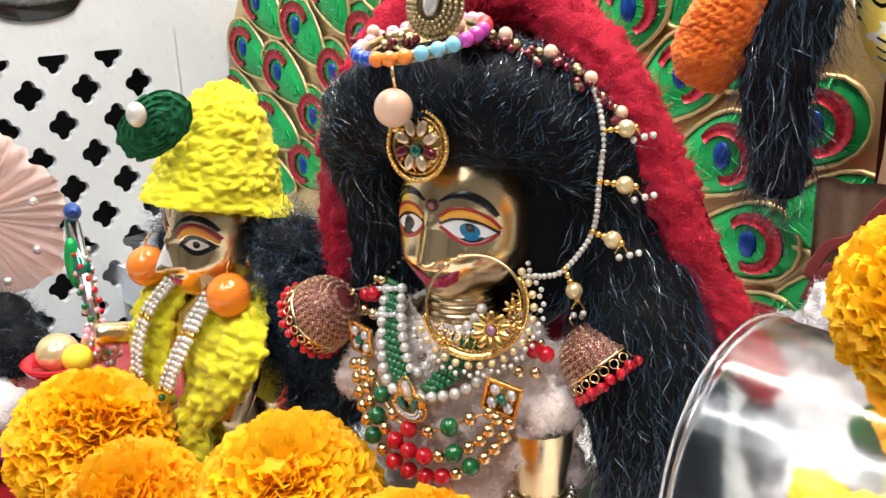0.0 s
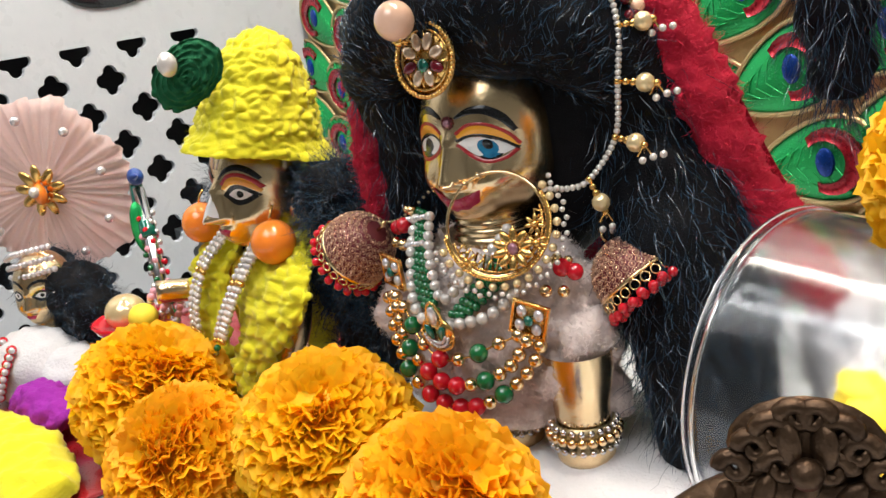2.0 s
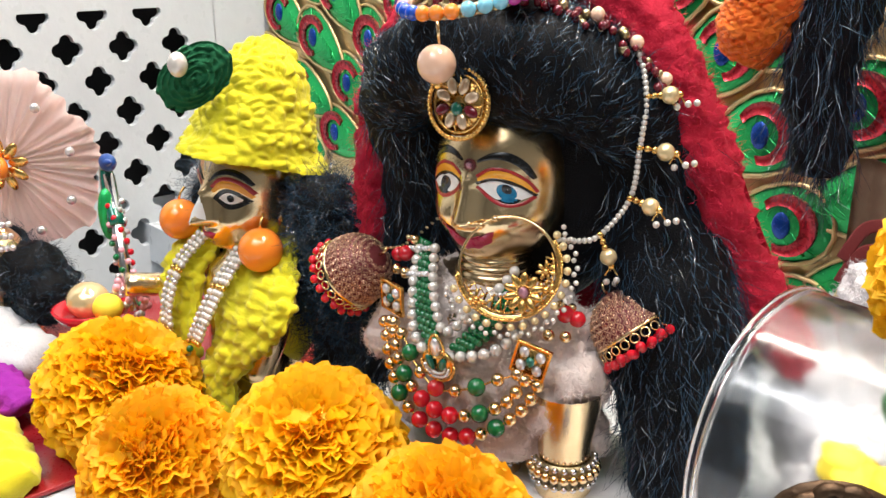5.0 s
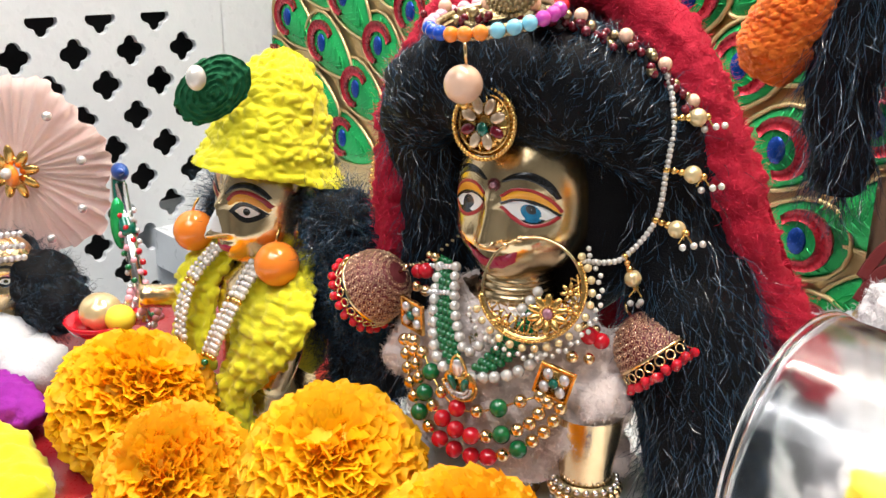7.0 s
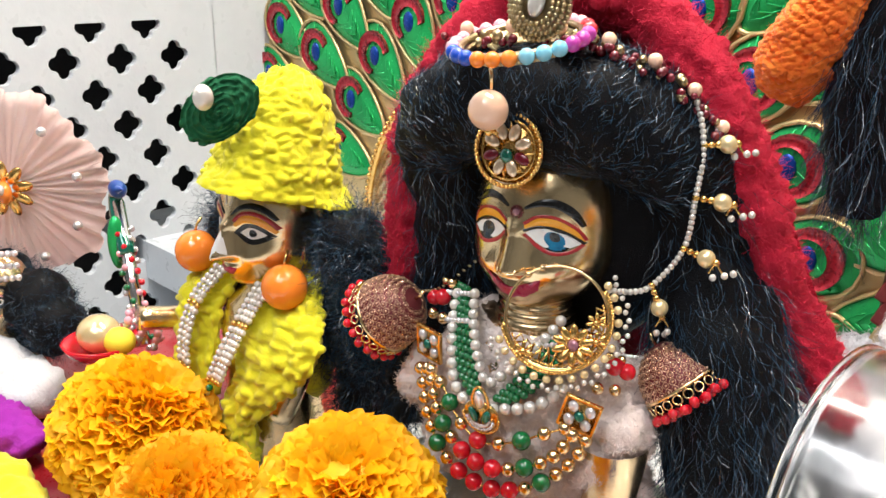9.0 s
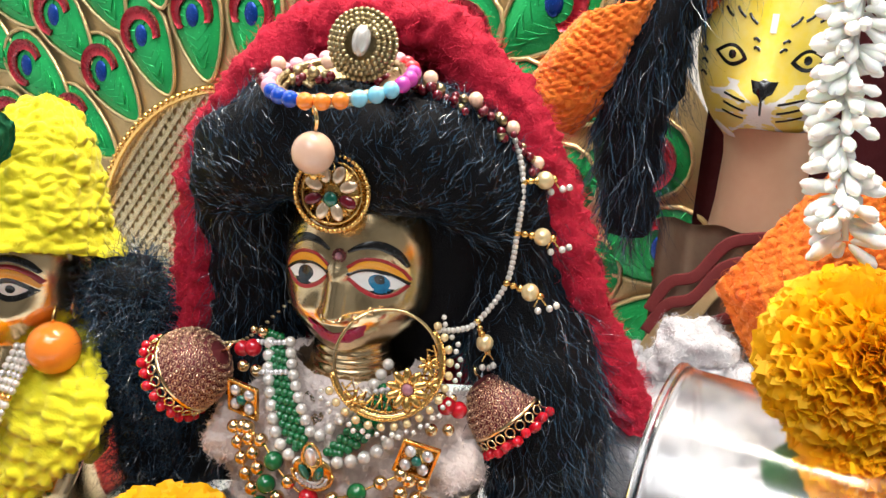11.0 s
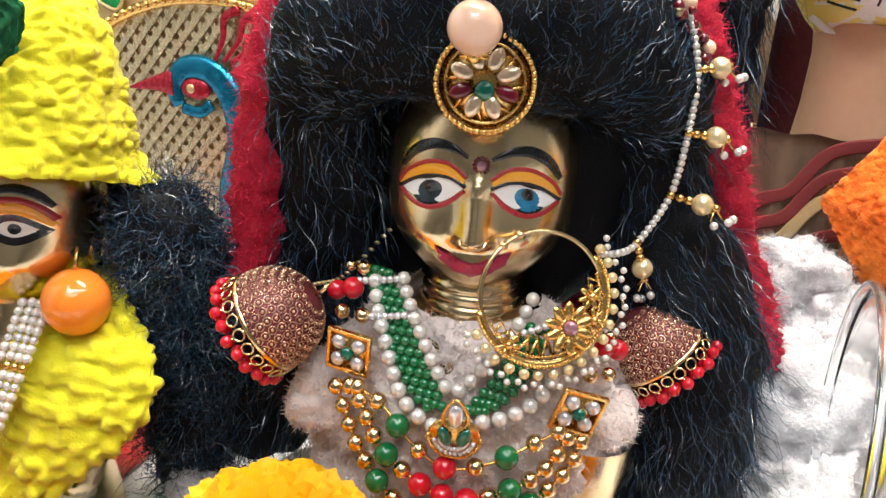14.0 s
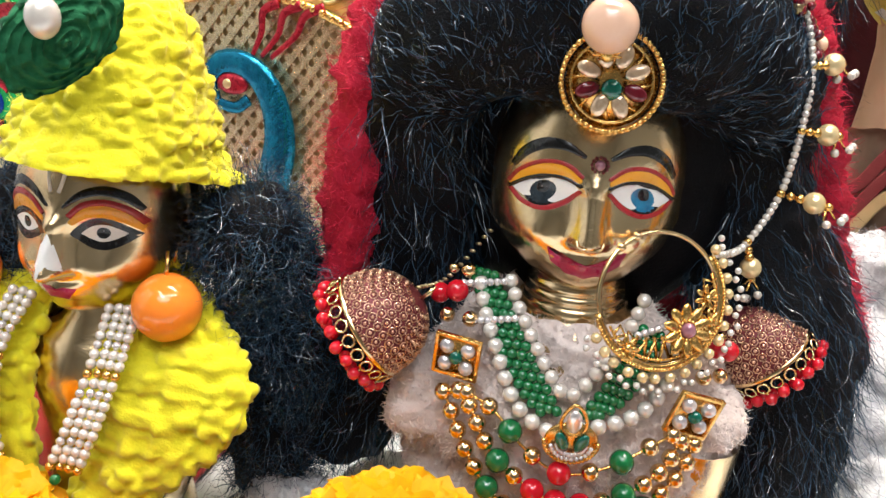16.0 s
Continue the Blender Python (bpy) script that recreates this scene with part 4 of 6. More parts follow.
        for dx, dz, r, c, nm in ((-0.15, 1.35, 0.3, "bead_red", "red_bead"), (-0.6, 1.2, 0.28, "bead_red", "red_bead"), (-0.35, 0.8, 0.2, "gold_pale", "gold_bead"), (0.25, 0.85, 0.21, "gold_pale", "gold_bead"), (0.1, 1.85, 0.2, "gold_pale", "gold_bead"), (-0.3, 1.8, 0.15, "gold_pale", "gold_bead")):
            if s > 0:
                dx, dz = -dx * 0.8 + 0.45, dz * (0.85 if r < 0.25 else 1.0)
            q = (x + dx, z + dz)
            bead(ob, nm, on_chest(*q, 0.35), r, M[c])


necklaces()


def jhumka(rim_centre, axis, label, size):
    """Dome earring: studded dome, band of gold loops, rim of red beads."""
    axis = V(axis).normalized()
    side = axis.orthogonal().normalized()
    rot = Matrix((side, axis.cross(side), axis)).transposed().to_4x4() @ Matrix.Scale(size, 4)
    m = DOLL @ Matrix.Translation((rim_centre[0], -rim_centre[1], rim_centre[2])) @ rot
    ob = thing("earring", m @ V((0, 0, 0)), label, "earring", "dome earrings")
    R = 1.32
    part("dome", lathe([(R, 0.0), (R * 1.0, 0.25), (R * 0.93, 0.65), (R * 0.78, 1.0), (R * 0.5, 1.32), (R * 0.2, 1.48), (0.0, 1.5)], 32, m), M["copper"], ob, "maroon enamelled dome")
    bm = bmesh.new()
    for j, (h, r) in enumerate(((0.12, 1.0), (0.34, 0.985), (0.56, 0.95), (0.77, 0.885), (0.96, 0.8), (1.13, 0.68), (1.27, 0.545), (1.38, 0.38))):
        n = max(8, int(2 * math.pi * r * R / 0.25))
        for i in range(n):
            a = 2 * math.pi * (i + 0.5 * (j % 2)) / n
            p = m @ V((math.cos(a) * r * R, math.sin(a) * r * R, h))
            ball(0.05, p, 6, 4, bm=bm)
            nn = (V((math.cos(a) * r, math.sin(a) * r, 0.5 * h))).normalized()
            t1 = V((-math.sin(a), math.cos(a), 0))
            t2 = nn.cross(t1)
            c = V((math.cos(a) * r * R, math.sin(a) * r * R, h)) + nn * 0.0
            pipe([m @ (c + (t1 * math.cos(b) + t2 * math.sin(b)) * 0.105) for b in np.linspace(0, 2 * math.pi, 7, endpoint=False)], 0.02, 3, bm, closed=True)
    part("studs", bm, M["rose_gold"], ob, kind="stuff")
    bm = lathe([(R * 1.02, -0.03), (R * 1.06, 0.02), (R * 1.02, 0.08)], 32, m)
    n = 22
    for i in range(n):
        a = 2 * math.pi * i / n
        t1 = V((-math.sin(a), math.cos(a), 0))
        out = V((math.cos(a), math.sin(a), 0))
        c = out * R * 1.04 + V((0, 0, -0.2))
        for rr, dz in ((0.15, 0.0),):
            pipe([m @ (c + t1 * math.cos(b) * rr + V((0, 0, dz + math.sin(b) * rr))) for b in np.linspace(0, 2 * math.pi, 10, endpoint=False)], 0.035, 4, bm, closed=True)
        pipe([m @ (c + V((0, 0, -0.15))), m @ (c + V((0, 0, -0.4)))], 0.03, 4, bm)
    part("loop_band", bm, M["gold_pale"], ob, "openwork gold band")
    mesh = None
    for i in range(n):
        a = 2 * math.pi * i / n
        p = m @ V((math.cos(a) * R * 1.05, math.sin(a) * R * 1.05, -0.5 - 0.06 * (i % 2)))
        if mesh is None:
            mesh = mesh_of("red_bead", ball(0.165, (0, 0, 0), 10, 7), M["bead_red"], V((0, 0, 0)))
        for k in range(2):
            # a second, inner bead hangs behind each outer one
            o = new("red_bead", mesh)
            o.parent, o.location = ob, (p.lerp(m @ V((0, 0, -0.85)), 0.2 * k) - base_of(ob)) * CM
    part("hook", pipe([m @ V((0, 0, 1.48)), m @ V((0, 0, 1.75)), m @ V((0.1, 0, 1.95))], 0.06, 5), M["gold_pale"], ob)
    return ob


jhumka((-5.28, 0.35, -3.95), (0.82, 0.05, 0.57), "maroon dome earring with gold studs and red bead fringe", 1.04)
jhumka((5.35, -1.4, -4.45), (-0.68, 0.05, 0.72), "maroon dome earring half covered by black hair", 1.0)
chain = smooth_line([at_doll(-4.1, 0.0, -2.9), at_doll(-3.4, -0.5, -2.75), at_doll(-2.4, -1.5, -1.7)], 16)
bm = bmesh.new()
for i, p in enumerate(chain):
    ball(0.065, p, 7, 5, (1.4, 0.7, 0.8), bm)
whole("earring_chain", bm, M["antique"], at_doll(-3.4, -0.5, -2.75), "thin dark gold chain from ear to dome earring", "chain")


def nose_ring():
    n = (DOLL.to_3x3() @ V((1.5, -4.1, 1.6))).normalized()
    x = V((0, 0, 1)).cross(-n).normalized()
    x = n.cross(V((0, 0, 1))).normalized() * -1
    z = x.cross(-n).normalized()
    if z.z < 0:
        z, x = -z, -x
    c = at_doll(1.85, 0.85, -2.2)
    m = Matrix.Translation(c) @ Matrix((x, -n, z)).transposed().to_4x4()
    ob = thing("nose_ring", c, "large gold hoop nose ring with a flower and pearl clusters", "nose ring")
    R = 1.62
    part("hoop", rope_ring(m, R, 0.06, 64), M["gold_pale"], ob)
    bm = rope_ring(m, R + 0.06, 0.085, 40, None, 190, 395)
    beads_ring(m @ pose(0, -0.06, 0), R + 0.13, 0.055, 70, bm, 195, 392)
    beads_ring(m @ pose(0, -0.06, 0), R - 0.12, 0.045, 60, bm, 205, 380)
    part("twisted_edge", bm, M["gold"], ob)
    for a0 in np.linspace(215, 372, 13):
        a = radians(a0)
        d = V((math.cos(a), 0, math.sin(a)))
        w = 0.35 + 0.3 * math.sin(math.pi * (a0 - 215) / 157)
        scroll = pipe([m @ (d * (R - 0.05)), m @ (d * (R - w) + V((-d.z, 0, d.x)) * 0.15), m @ (d * (R - w - 0.05) - V((-d.z, 0, d.x)) * 0.12), m @ (d * (R - 0.1) - V((-d.z, 0, d.x)) * 0.05)], 0.045, 5)
        part("scroll", scroll, M["gold"], ob)
    f = m @ Matrix.Translation((0.6, -0.2, -0.8))
    for i in range(10):
        a = 36 * i
        k = f @ Matrix.Rotation(radians(a), 4, "Y")
        part("petal", ball(1, (0, 0, 0), 10, 8, (0.15, 0.1, 0.32), m=k @ Matrix.Translation((0, 0, 0.36)) @ pose(0, 0, 0, 12, 0, 0)), M["gold"], ob)
    part("centre_stone", ball(0.2, f @ V((0, -0.08, 0)), 12, 8, (1, 0.7, 1)), M["amethyst"], ob, "pink centre stone")
    part("centre_rim", beads_ring(f @ pose(0, -0.06, 0), 0.23, 0.045, 14), M["gold"], ob)
    for x0, z0 in ((-0.95, -1.15), (1.25, -0.05), (1.3, -0.65)):
        rosette = part("rosette", ball(0.12, m @ V((x0, -0.12, z0)), 8, 6), M["gold"], ob)
        for i in range(7):
            k = m @ Matrix.Translation((x0, -0.08, z0)) @ Matrix.Rotation(-2 * math.pi * i / 7, 4, "Y") @ Matrix.Translation((0, 0, 0.21))
            part("rosette_petal", ball(1, (0, 0, 0), 8, 6, (0.068, 0.034, 0.13), m=k), M["gold"], rosette)
    rnd = random.Random(4)
    mesh = mesh_of("small_pearl", ball(0.14, (0, 0, 0), 9, 7), M["pearl_cream"], V((0, 0, 0)))
    tiny = mesh_of("tiny_pearl", ball(0.09, (0, 0, 0), 8, 6), M["pearl"], V((0, 0, 0)))
    for a0 in np.linspace(205, 398, 17):
        a = radians(a0)
        d = V((math.cos(a), 0, math.sin(a)))
        for k, dist in enumerate((0.3, 0.52, 0.62)):
            o = new("pearl", mesh if k == 0 else tiny)
            p = m @ (d * (R + dist) + V((-d.z, 0, d.x)) * (0, -0.1, 0.1)[k] + V((0, rnd.uniform(-0.1, 0.05), -0.05)))
            o.parent, o.location = ob, (p - base_of(ob)) * CM
    for a0 in (128, 110):
        part("knob", ball(0.12, m @ V((math.cos(radians(a0)) * R, 0, math.sin(radians(a0)) * R)), 8, 6), M["gold_pale"], ob)


nose_ring()


def hair_chain():
    """White seed-bead chain from the nose ring up to the crown band, with pearl drops."""
    ob = thing("hair_chain", at_doll(4.9, -1.5, 0), "white seed-bead chain with cream pearl drops pinned to the wig", "hair jewel")
    pts = [(3.2, 0.0, -1.25), (3.7, -0.5, -1.35), (4.19, -0.99, -1.18), (4.92, -1.5, 0.03), (5.12, -1.55, 1.69), (5.15, -1.75, 3.1), (4.85, -1.9, 4.3), (4.4, -1.85, 5.0)]
    bead_line(ob, "seed_bead", [at_doll(*p) for p in pts], 0.105, M["pearl"], 0.175, u=8, v=6)
    for (x, f, z), (dx, df, dz) in (((5.15, -1.8, 3.25), (0.6, -0.35, 0.05)), ((5.12, -1.55, 1.69), (0.75, -0.25, -0.1)), ((4.92, -1.5, 0.03), (0.8, 0.25, -0.1)), ((4.19, -0.99, -1.18), (0.25, -0.15, -0.75))):
        a, d = V((x, f, z)), V((dx, df, dz))
        drop = part("drop", ball(0.29, at_doll(*(a + d)), 14, 10), M["pearl_cream"], ob, "cream pearl drop")
        for u, r in ((0.0, 0.13), (0.3, 0.12), (0.58, 0.13), (1.42, 0.12)):
            part("gold_bead", ball(r, at_doll(*(a + d * u)), 8, 6), M["gold"], drop)
        for b in range(3):
            part("wire", pipe([at_doll(*(a + d * 1.4 + V((math.cos(b * 2.1) * 0.08 * k, math.sin(b * 2.1) * 0.08 * k, -0.1 * k)))) for k in range(4)], 0.03, 4), M["gold"], drop)
        for b in range(3):
            p = a + d * 1.62 + V((math.cos(b * 2.1 + 0.5) * 0.2, math.sin(b * 2.1 + 0.5) * 0.2, -0.28 - 0.12 * b)) + (V((0.35, 0, 0.25)) if b == 2 and dx > 0.3 else V())
            part("tassel_pearl", ball(0.115, at_doll(*p), 8, 6), M["pearl"], drop)
    # band of wine stones and peach beads over the wig
    band_pts = [(-2.6, 0.3, 6.15), (-1.5, 0.2, 6.35), (0.5, -0.2, 6.45), (1.9, -0.6, 6.25), (3.2, -1.1, 5.75), (4.4, -1.7, 5.0), (5.4, -2.5, 3.6), (5.6, -2.9, 2.6)]
    ob = thing("hair_band", at_doll(2, -1, 6), "band of wine-red crystals and peach beads over the wig", "hair jewel")
    rnd = random.Random(8)
    line = along([at_doll(*p) for p in band_pts], 0.3)
    for k, p in enumerate(line):
        for s in range(3):
            q = p + V((rnd.uniform(-0.15, 0.15), rnd.uniform(-0.3, 0.3), rnd.uniform(-0.4, 0.0)))
            part("wine_stone", ball(rnd.uniform(0.11, 0.19), q, 7, 5), M["ruby"] if s else M["antique"], ob)
        if k % 5 == 2:
            part("peach_bead", ball(0.23, p + V((0, 0, 0.15)), 12, 8), M["pearl_peach"], ob, "peach round bead")


hair_chain()


def brow_jewel():
    ob = thing("brow_jewel", at_doll(0, 1.2, 2.6), "round gold filigree brow jewel with clear, green and wine stones", "brow jewel")
    m = facing((-0.02, 0.95, 2.95), tilt=-8) @ Matrix.Scale(0.94, 4)
    bm = rope_ring(m, 1.2, 0.07, 40)
    beads_ring(m @ pose(0, -0.06, 0), 1.2, 0.075, 50, bm)
    rope_ring(m, 0.98, 0.05, 36, bm)
    for i in range(16):
        k = m @ Matrix.Rotation(radians(22.5 * i), 4, "Y")
        pipe([k @ V((0, 0, 0.3)), k @ V((0.1, -0.1, 0.65)), k @ V((0, 0, 1.0))], 0.04, 4, bm)
    lathe([(0, 0.03), (1.1, 0.03), (1.1, 0.1), (0, 0.1)], 24, m @ pose(0, 0, 0, -90, 0, 0), bm)
    part("filigree", bm, M["gold"], ob)
    for i in range(8):
        k = m @ Matrix.Rotation(radians(45 * i + 22), 4, "Y")
        part("stone", ball(1, (0, 0, 0), 10, 8, (0.2, 0.1, 0.3), m=k @ Matrix.Translation((0, -0.12, 0.62))), M["ruby"] if i in (2, 5) else M["champagne"], ob)
    part("centre_stone", ball(0.25, m @ V((0, -0.12, -0.2)), 12, 8, (1, 0.6, 1)), M["emerald"], ob, "dark green centre stone")
    # large pearl above it
    ob = thing("pearl_drop", at_doll(-0.3, 1.6, 4.1), "large peach pearl on a gold hook over the brow", "pearl")
    part("pearl", ball(0.61, at_doll(-0.3, 1.75, 4.25), 28, 20), M["pearl_peach"], ob)
    part("cap", flower_stone(ball(0.16, at_doll(-0.28, 1.7, 3.62), 8, 6), facing((-0.28, 1.72, 3.62), tilt=60), 0.34, 7, 0), M["gold"], ob, "gold flower cap")
    part("hook", pipe(smooth_line([at_doll(-0.3, 1.6, 4.85), at_doll(-0.15, 1.85, 5.2), at_doll(-0.3, 1.7, 5.6), at_doll(-0.4, 1.5, 5.3)], 12), 0.06, 6), M["gold_pale"], ob)


brow_jewel()


def crown():
    c = (0.05, 0.55, 6.25)
    ob = thing("crown", at_doll(*c), "gold crown ring of coloured round beads with a peaked jewel", "crown")
    m = Matrix.Translation(at_doll(*c)) @ DOLL.to_3x3().to_4x4() @ pose(0, 0, 0, 12, -4, 0)
    ringm = m @ pose(0, 0, 0, 90, 0, 0)
    R = 2.05
    bm = rope_ring(ringm, R - 0.22, 0.12, 48)
    rope_ring(ringm @ pose(0, -0.2, 0), R - 0.35, 0.1, 48, bm)
    beads_ring(ringm @ pose(0, -0.22, 0), R - 0.3, 0.08, 48, bm)
    # the ring narrows to an open plate that rises to the peak
    for k in range(10):
        rope_ring(ringm @ pose(0, -0.12 - 0.03 * k, 0), R - 0.4 - 0.06 * k, 0.06, 40, bm, 190, 350)
    part("ring", bm, M["antique"], ob)
    seq = ["bead_pink"] * 2 + ["bead_blue"] * 3 + ["bead_orange"] * 3 + ["bead_sky"] * 3 + ["bead_magenta"] * 3 + ["bead_red"] * 2 + ["bead_pink"] * 4
    n = 26
    meshes = {}
    for i in range(n):
        a = radians(192 + 360 * i / n)
        k = seq[i] if i < len(seq) else "bead_pink"
        if k not in meshes:
            meshes[k] = mesh_of(k, ball(0.24, (0, 0, 0), 14, 10), M[k], V((0, 0, 0)))
        o = new("crown_bead", meshes[k])
        p = m @ V((math.cos(a) * R, math.sin(a) * R, 0))
        o.parent, o.location = ob, (p - base_of(ob)) * CM
    j = m @ Matrix.Translation((0.75, 0.0, 0.95)) @ pose(0, 0, 0, -21, 12, 0)
    studs = bmesh.new()
    for r, d in ((0.95, 0), (0.8, -0.12), (0.66, -0.2), (0.52, -0.26)):
        beads_ring(j @ pose(0, d, 0), r, 0.085, int(40 * r), studs, u=7, v=5)
    peak = part("peak", lathe([(0, 0.0), (0.98, 0.0), (0.98, 0.14), (0, 0.14)], 28, j @ pose(0, 0, 0, -90, 0, 0)), M["antique"], ob, "round studded gold peak")
    part("stud", studs, M["antique"], peak, kind="stuff")
    part("drop_stone", ball(1, (0, 0, 0), 14, 10, (0.27, 0.2, 0.45), m=j @ Matrix.Translation((0, -0.25, 0.1))), M["pearl"], peak, "white drop stone")


crown()
part_b = thing("brow_stone", at_doll(0.04, 0.55, 0.85), "small pink stone ringed with gold on the brow", "brow jewel")
part("stone", ball(0.14, at_doll(0.04, head_front(0.04, 0.85) + 0.04, 0.85), 10, 7), M["amethyst"], part_b)
part("ring", beads_ring(facing((0.04, head_front(0.04, 0.85) + 0.03, 0.85)), 0.19, 0.05, 12), M["copper"], part_b)

# anklets
for s in (-1, 1):
    c = DOLL @ V((s * 1.4 + 2.2, 0.2, -9.4))
    ob = thing("anklet", c, "two rows of silver and gold beads round the statue's ankle", "anklet", "anklets")
    mesh = mesh_of("anklet_bead", ball(0.17, (0, 0, 0), 10, 7), M["gold_pale"], V((0, 0, 0)))
    small = mesh_of("silver_bead", ball(0.12, (0, 0, 0), 8, 6), M["silver"], V((0, 0, 0)))
    for i in range(22):
        a = 2 * math.pi * i / 22
        for me, r, dz in ((mesh, 1.15, 0.0), (small, 1.1, -0.4), (small, 1.08, 0.3)):
            o = new("bead", me)
            o.parent, o.location = ob, V((math.cos(a) * r, math.sin(a) * r, dz)) * CM
    part("band", lathe([(0.95, -0.5), (1.02, -0.5), (1.02, 0.4), (0.95, 0.4)], 24, Matrix.Translation(c)), M["antique"], ob)

# ---- the second statue, in yellow wool ----
YEL = pose(-21.36, 3.35, 8.2, 0, 0, 3) @ Matrix.Scale(0.95, 4)


def at_yel(x, fwd, z):
    return YEL @ V((x / 0.95, -fwd / 0.95, z / 0.95))


def lad_front(x, z):
    return head_front(x, z, nose=1.05)


def lad():
    bm = head(bmesh.new(), YEL, front=lad_front)
    F = lad_front
    for s in (-1, 1):
        fl = lambda pts: [(s * p[0], p[1]) for p in pts]
        band(bm, fl([(0.42, 0.3), (0.8, 0.62), (1.3, 0.68), (1.75, 0.45), (2.1, 0.1)]), lambda u: 0.17 * math.sin(math.pi * (0.1 + 0.8 * u)) + 0.02, YELLOW, YEL, F, 0.03)
        band(bm, fl([(0.4, 0.5), (0.8, 0.86), (1.35, 0.92), (1.85, 0.65), (2.15, 0.25)]), lambda u: 0.09, RED, YEL, F, 0.04)
        patch(bm, fl(almond(0.4, 2.1, (0.0, -0.05), 0.5, 0.42)), BLACK, YEL, F, 0.035)
        patch(bm, fl(almond(0.56, 1.9, (0.02, 0.0), 0.32, 0.28)), WHITE, YEL, F, 0.045)
        patch(bm, fl(oval(1.2, 0.03, 0.27, 0.25)), BLACK, YEL, F, 0.055, 2)
        patch(bm, fl(oval(1.22, 0.08, 0.06, 0.06, 8)), WHITE, YEL, F, 0.065, 1)
        band(bm, fl([(0.25, 0.75), (0.7, 1.12), (1.25, 1.25), (1.75, 1.05), (2.1, 0.65)]), lambda u: 0.13 * math.sin(math.pi * (0.12 + 0.72 * u)), BLACK, YEL, F, 0.04)
        band(bm, fl([(0.12, 1.15), (0.22, 1.5), (0.28, 2.0)]), lambda u: 0.06, WHITE, YEL, F, 0.04)
        ball(0.5, YEL @ V((s * 2.35, 2.0, -0.9)), 12, 10, (0.45, 0.8, 1.3), bm)
    patch(bm, [(-0.42, -0.95), (-0.2, -0.2), (0, 0.1), (0.2, -0.2), (0.42, -0.95), (0, -1.12)], WHITE, YEL, F, 0.03)
    patch(bm, [(-0.55, -1.62), (-0.2, -1.55), (0, -1.62), (0.2, -1.55), (0.55, -1.6), (0.3, -1.95), (-0.3, -1.95)], LIP, YEL, F, 0.05)
    lathe([(1.2, -2.0), (1.1, -2.9), (1.9, -3.6), (2.3, -4.8), (2.2, -6.5), (2.3, -8.5), (2.6, -10.5), (2.8, -11.6), (0, -11.6)], 28, YEL @ Matrix.Translation((0, 1.6, 0)), bm)
    # arms: one bent forward with the hand out
    pipe(smooth_line([at_yel(-2.2, -1.2, -3.2), at_yel(-3.6, 0.2, -4.8), at_yel(-4.4, 2.4, -4.6)], 12), 0.55, 12, bm)
    pipe(smooth_line([at_yel(2.2, -1.2, -3.2), at_yel(3.0, -0.4, -5.4), at_yel(2.6, 0.4, -7.6)], 12), 0.75, 12, bm)
    return whole("statue", bm, FACE_MATS, at_yel(0, -1.4, -10.2), "smaller brass doll statue with painted eyes in yellow wool", "statue")


lad()


def knit(bm_n, radius, centre, place, z0, z1, nu=120, nv=60, stitch=26, rows=11, depth=0.16):
    """A knitted tube or cap: rows of offset stitches in relief."""
    vs, fs = [], []
    for j in range(nv + 1):
        v = j / nv
        for i in range(nu):
            u = i / nu
            r = radius(v, u)
            row = v * rows
            off = 0.5 * (int(row) % 2)
            s = abs(math.sin(math.pi * (u * stitch + off + 0.22 * math.sin(2 * math.pi * row)))) ** 0.6 * abs(math.sin(math.pi * row)) ** 0.5
            r += depth * (s - 0.5) + 0.12 * noise.noise(V((u * 9, v * 5, z0)))
            vs.append(place @ V((centre[0] + math.cos(2 * math.pi * u) * r, centre[1] + math.sin(2 * math.pi * u) * r, z0 + (z1 - z0) * v)))
    for j in range(nv):
        for i in range(nu):
            fs.append((j * nu + i, j * nu + (i + 1) % nu, (j + 1) * nu + (i + 1) % nu, (j + 1) * nu + i))
    return raw(vs, fs, 0, bm_n)


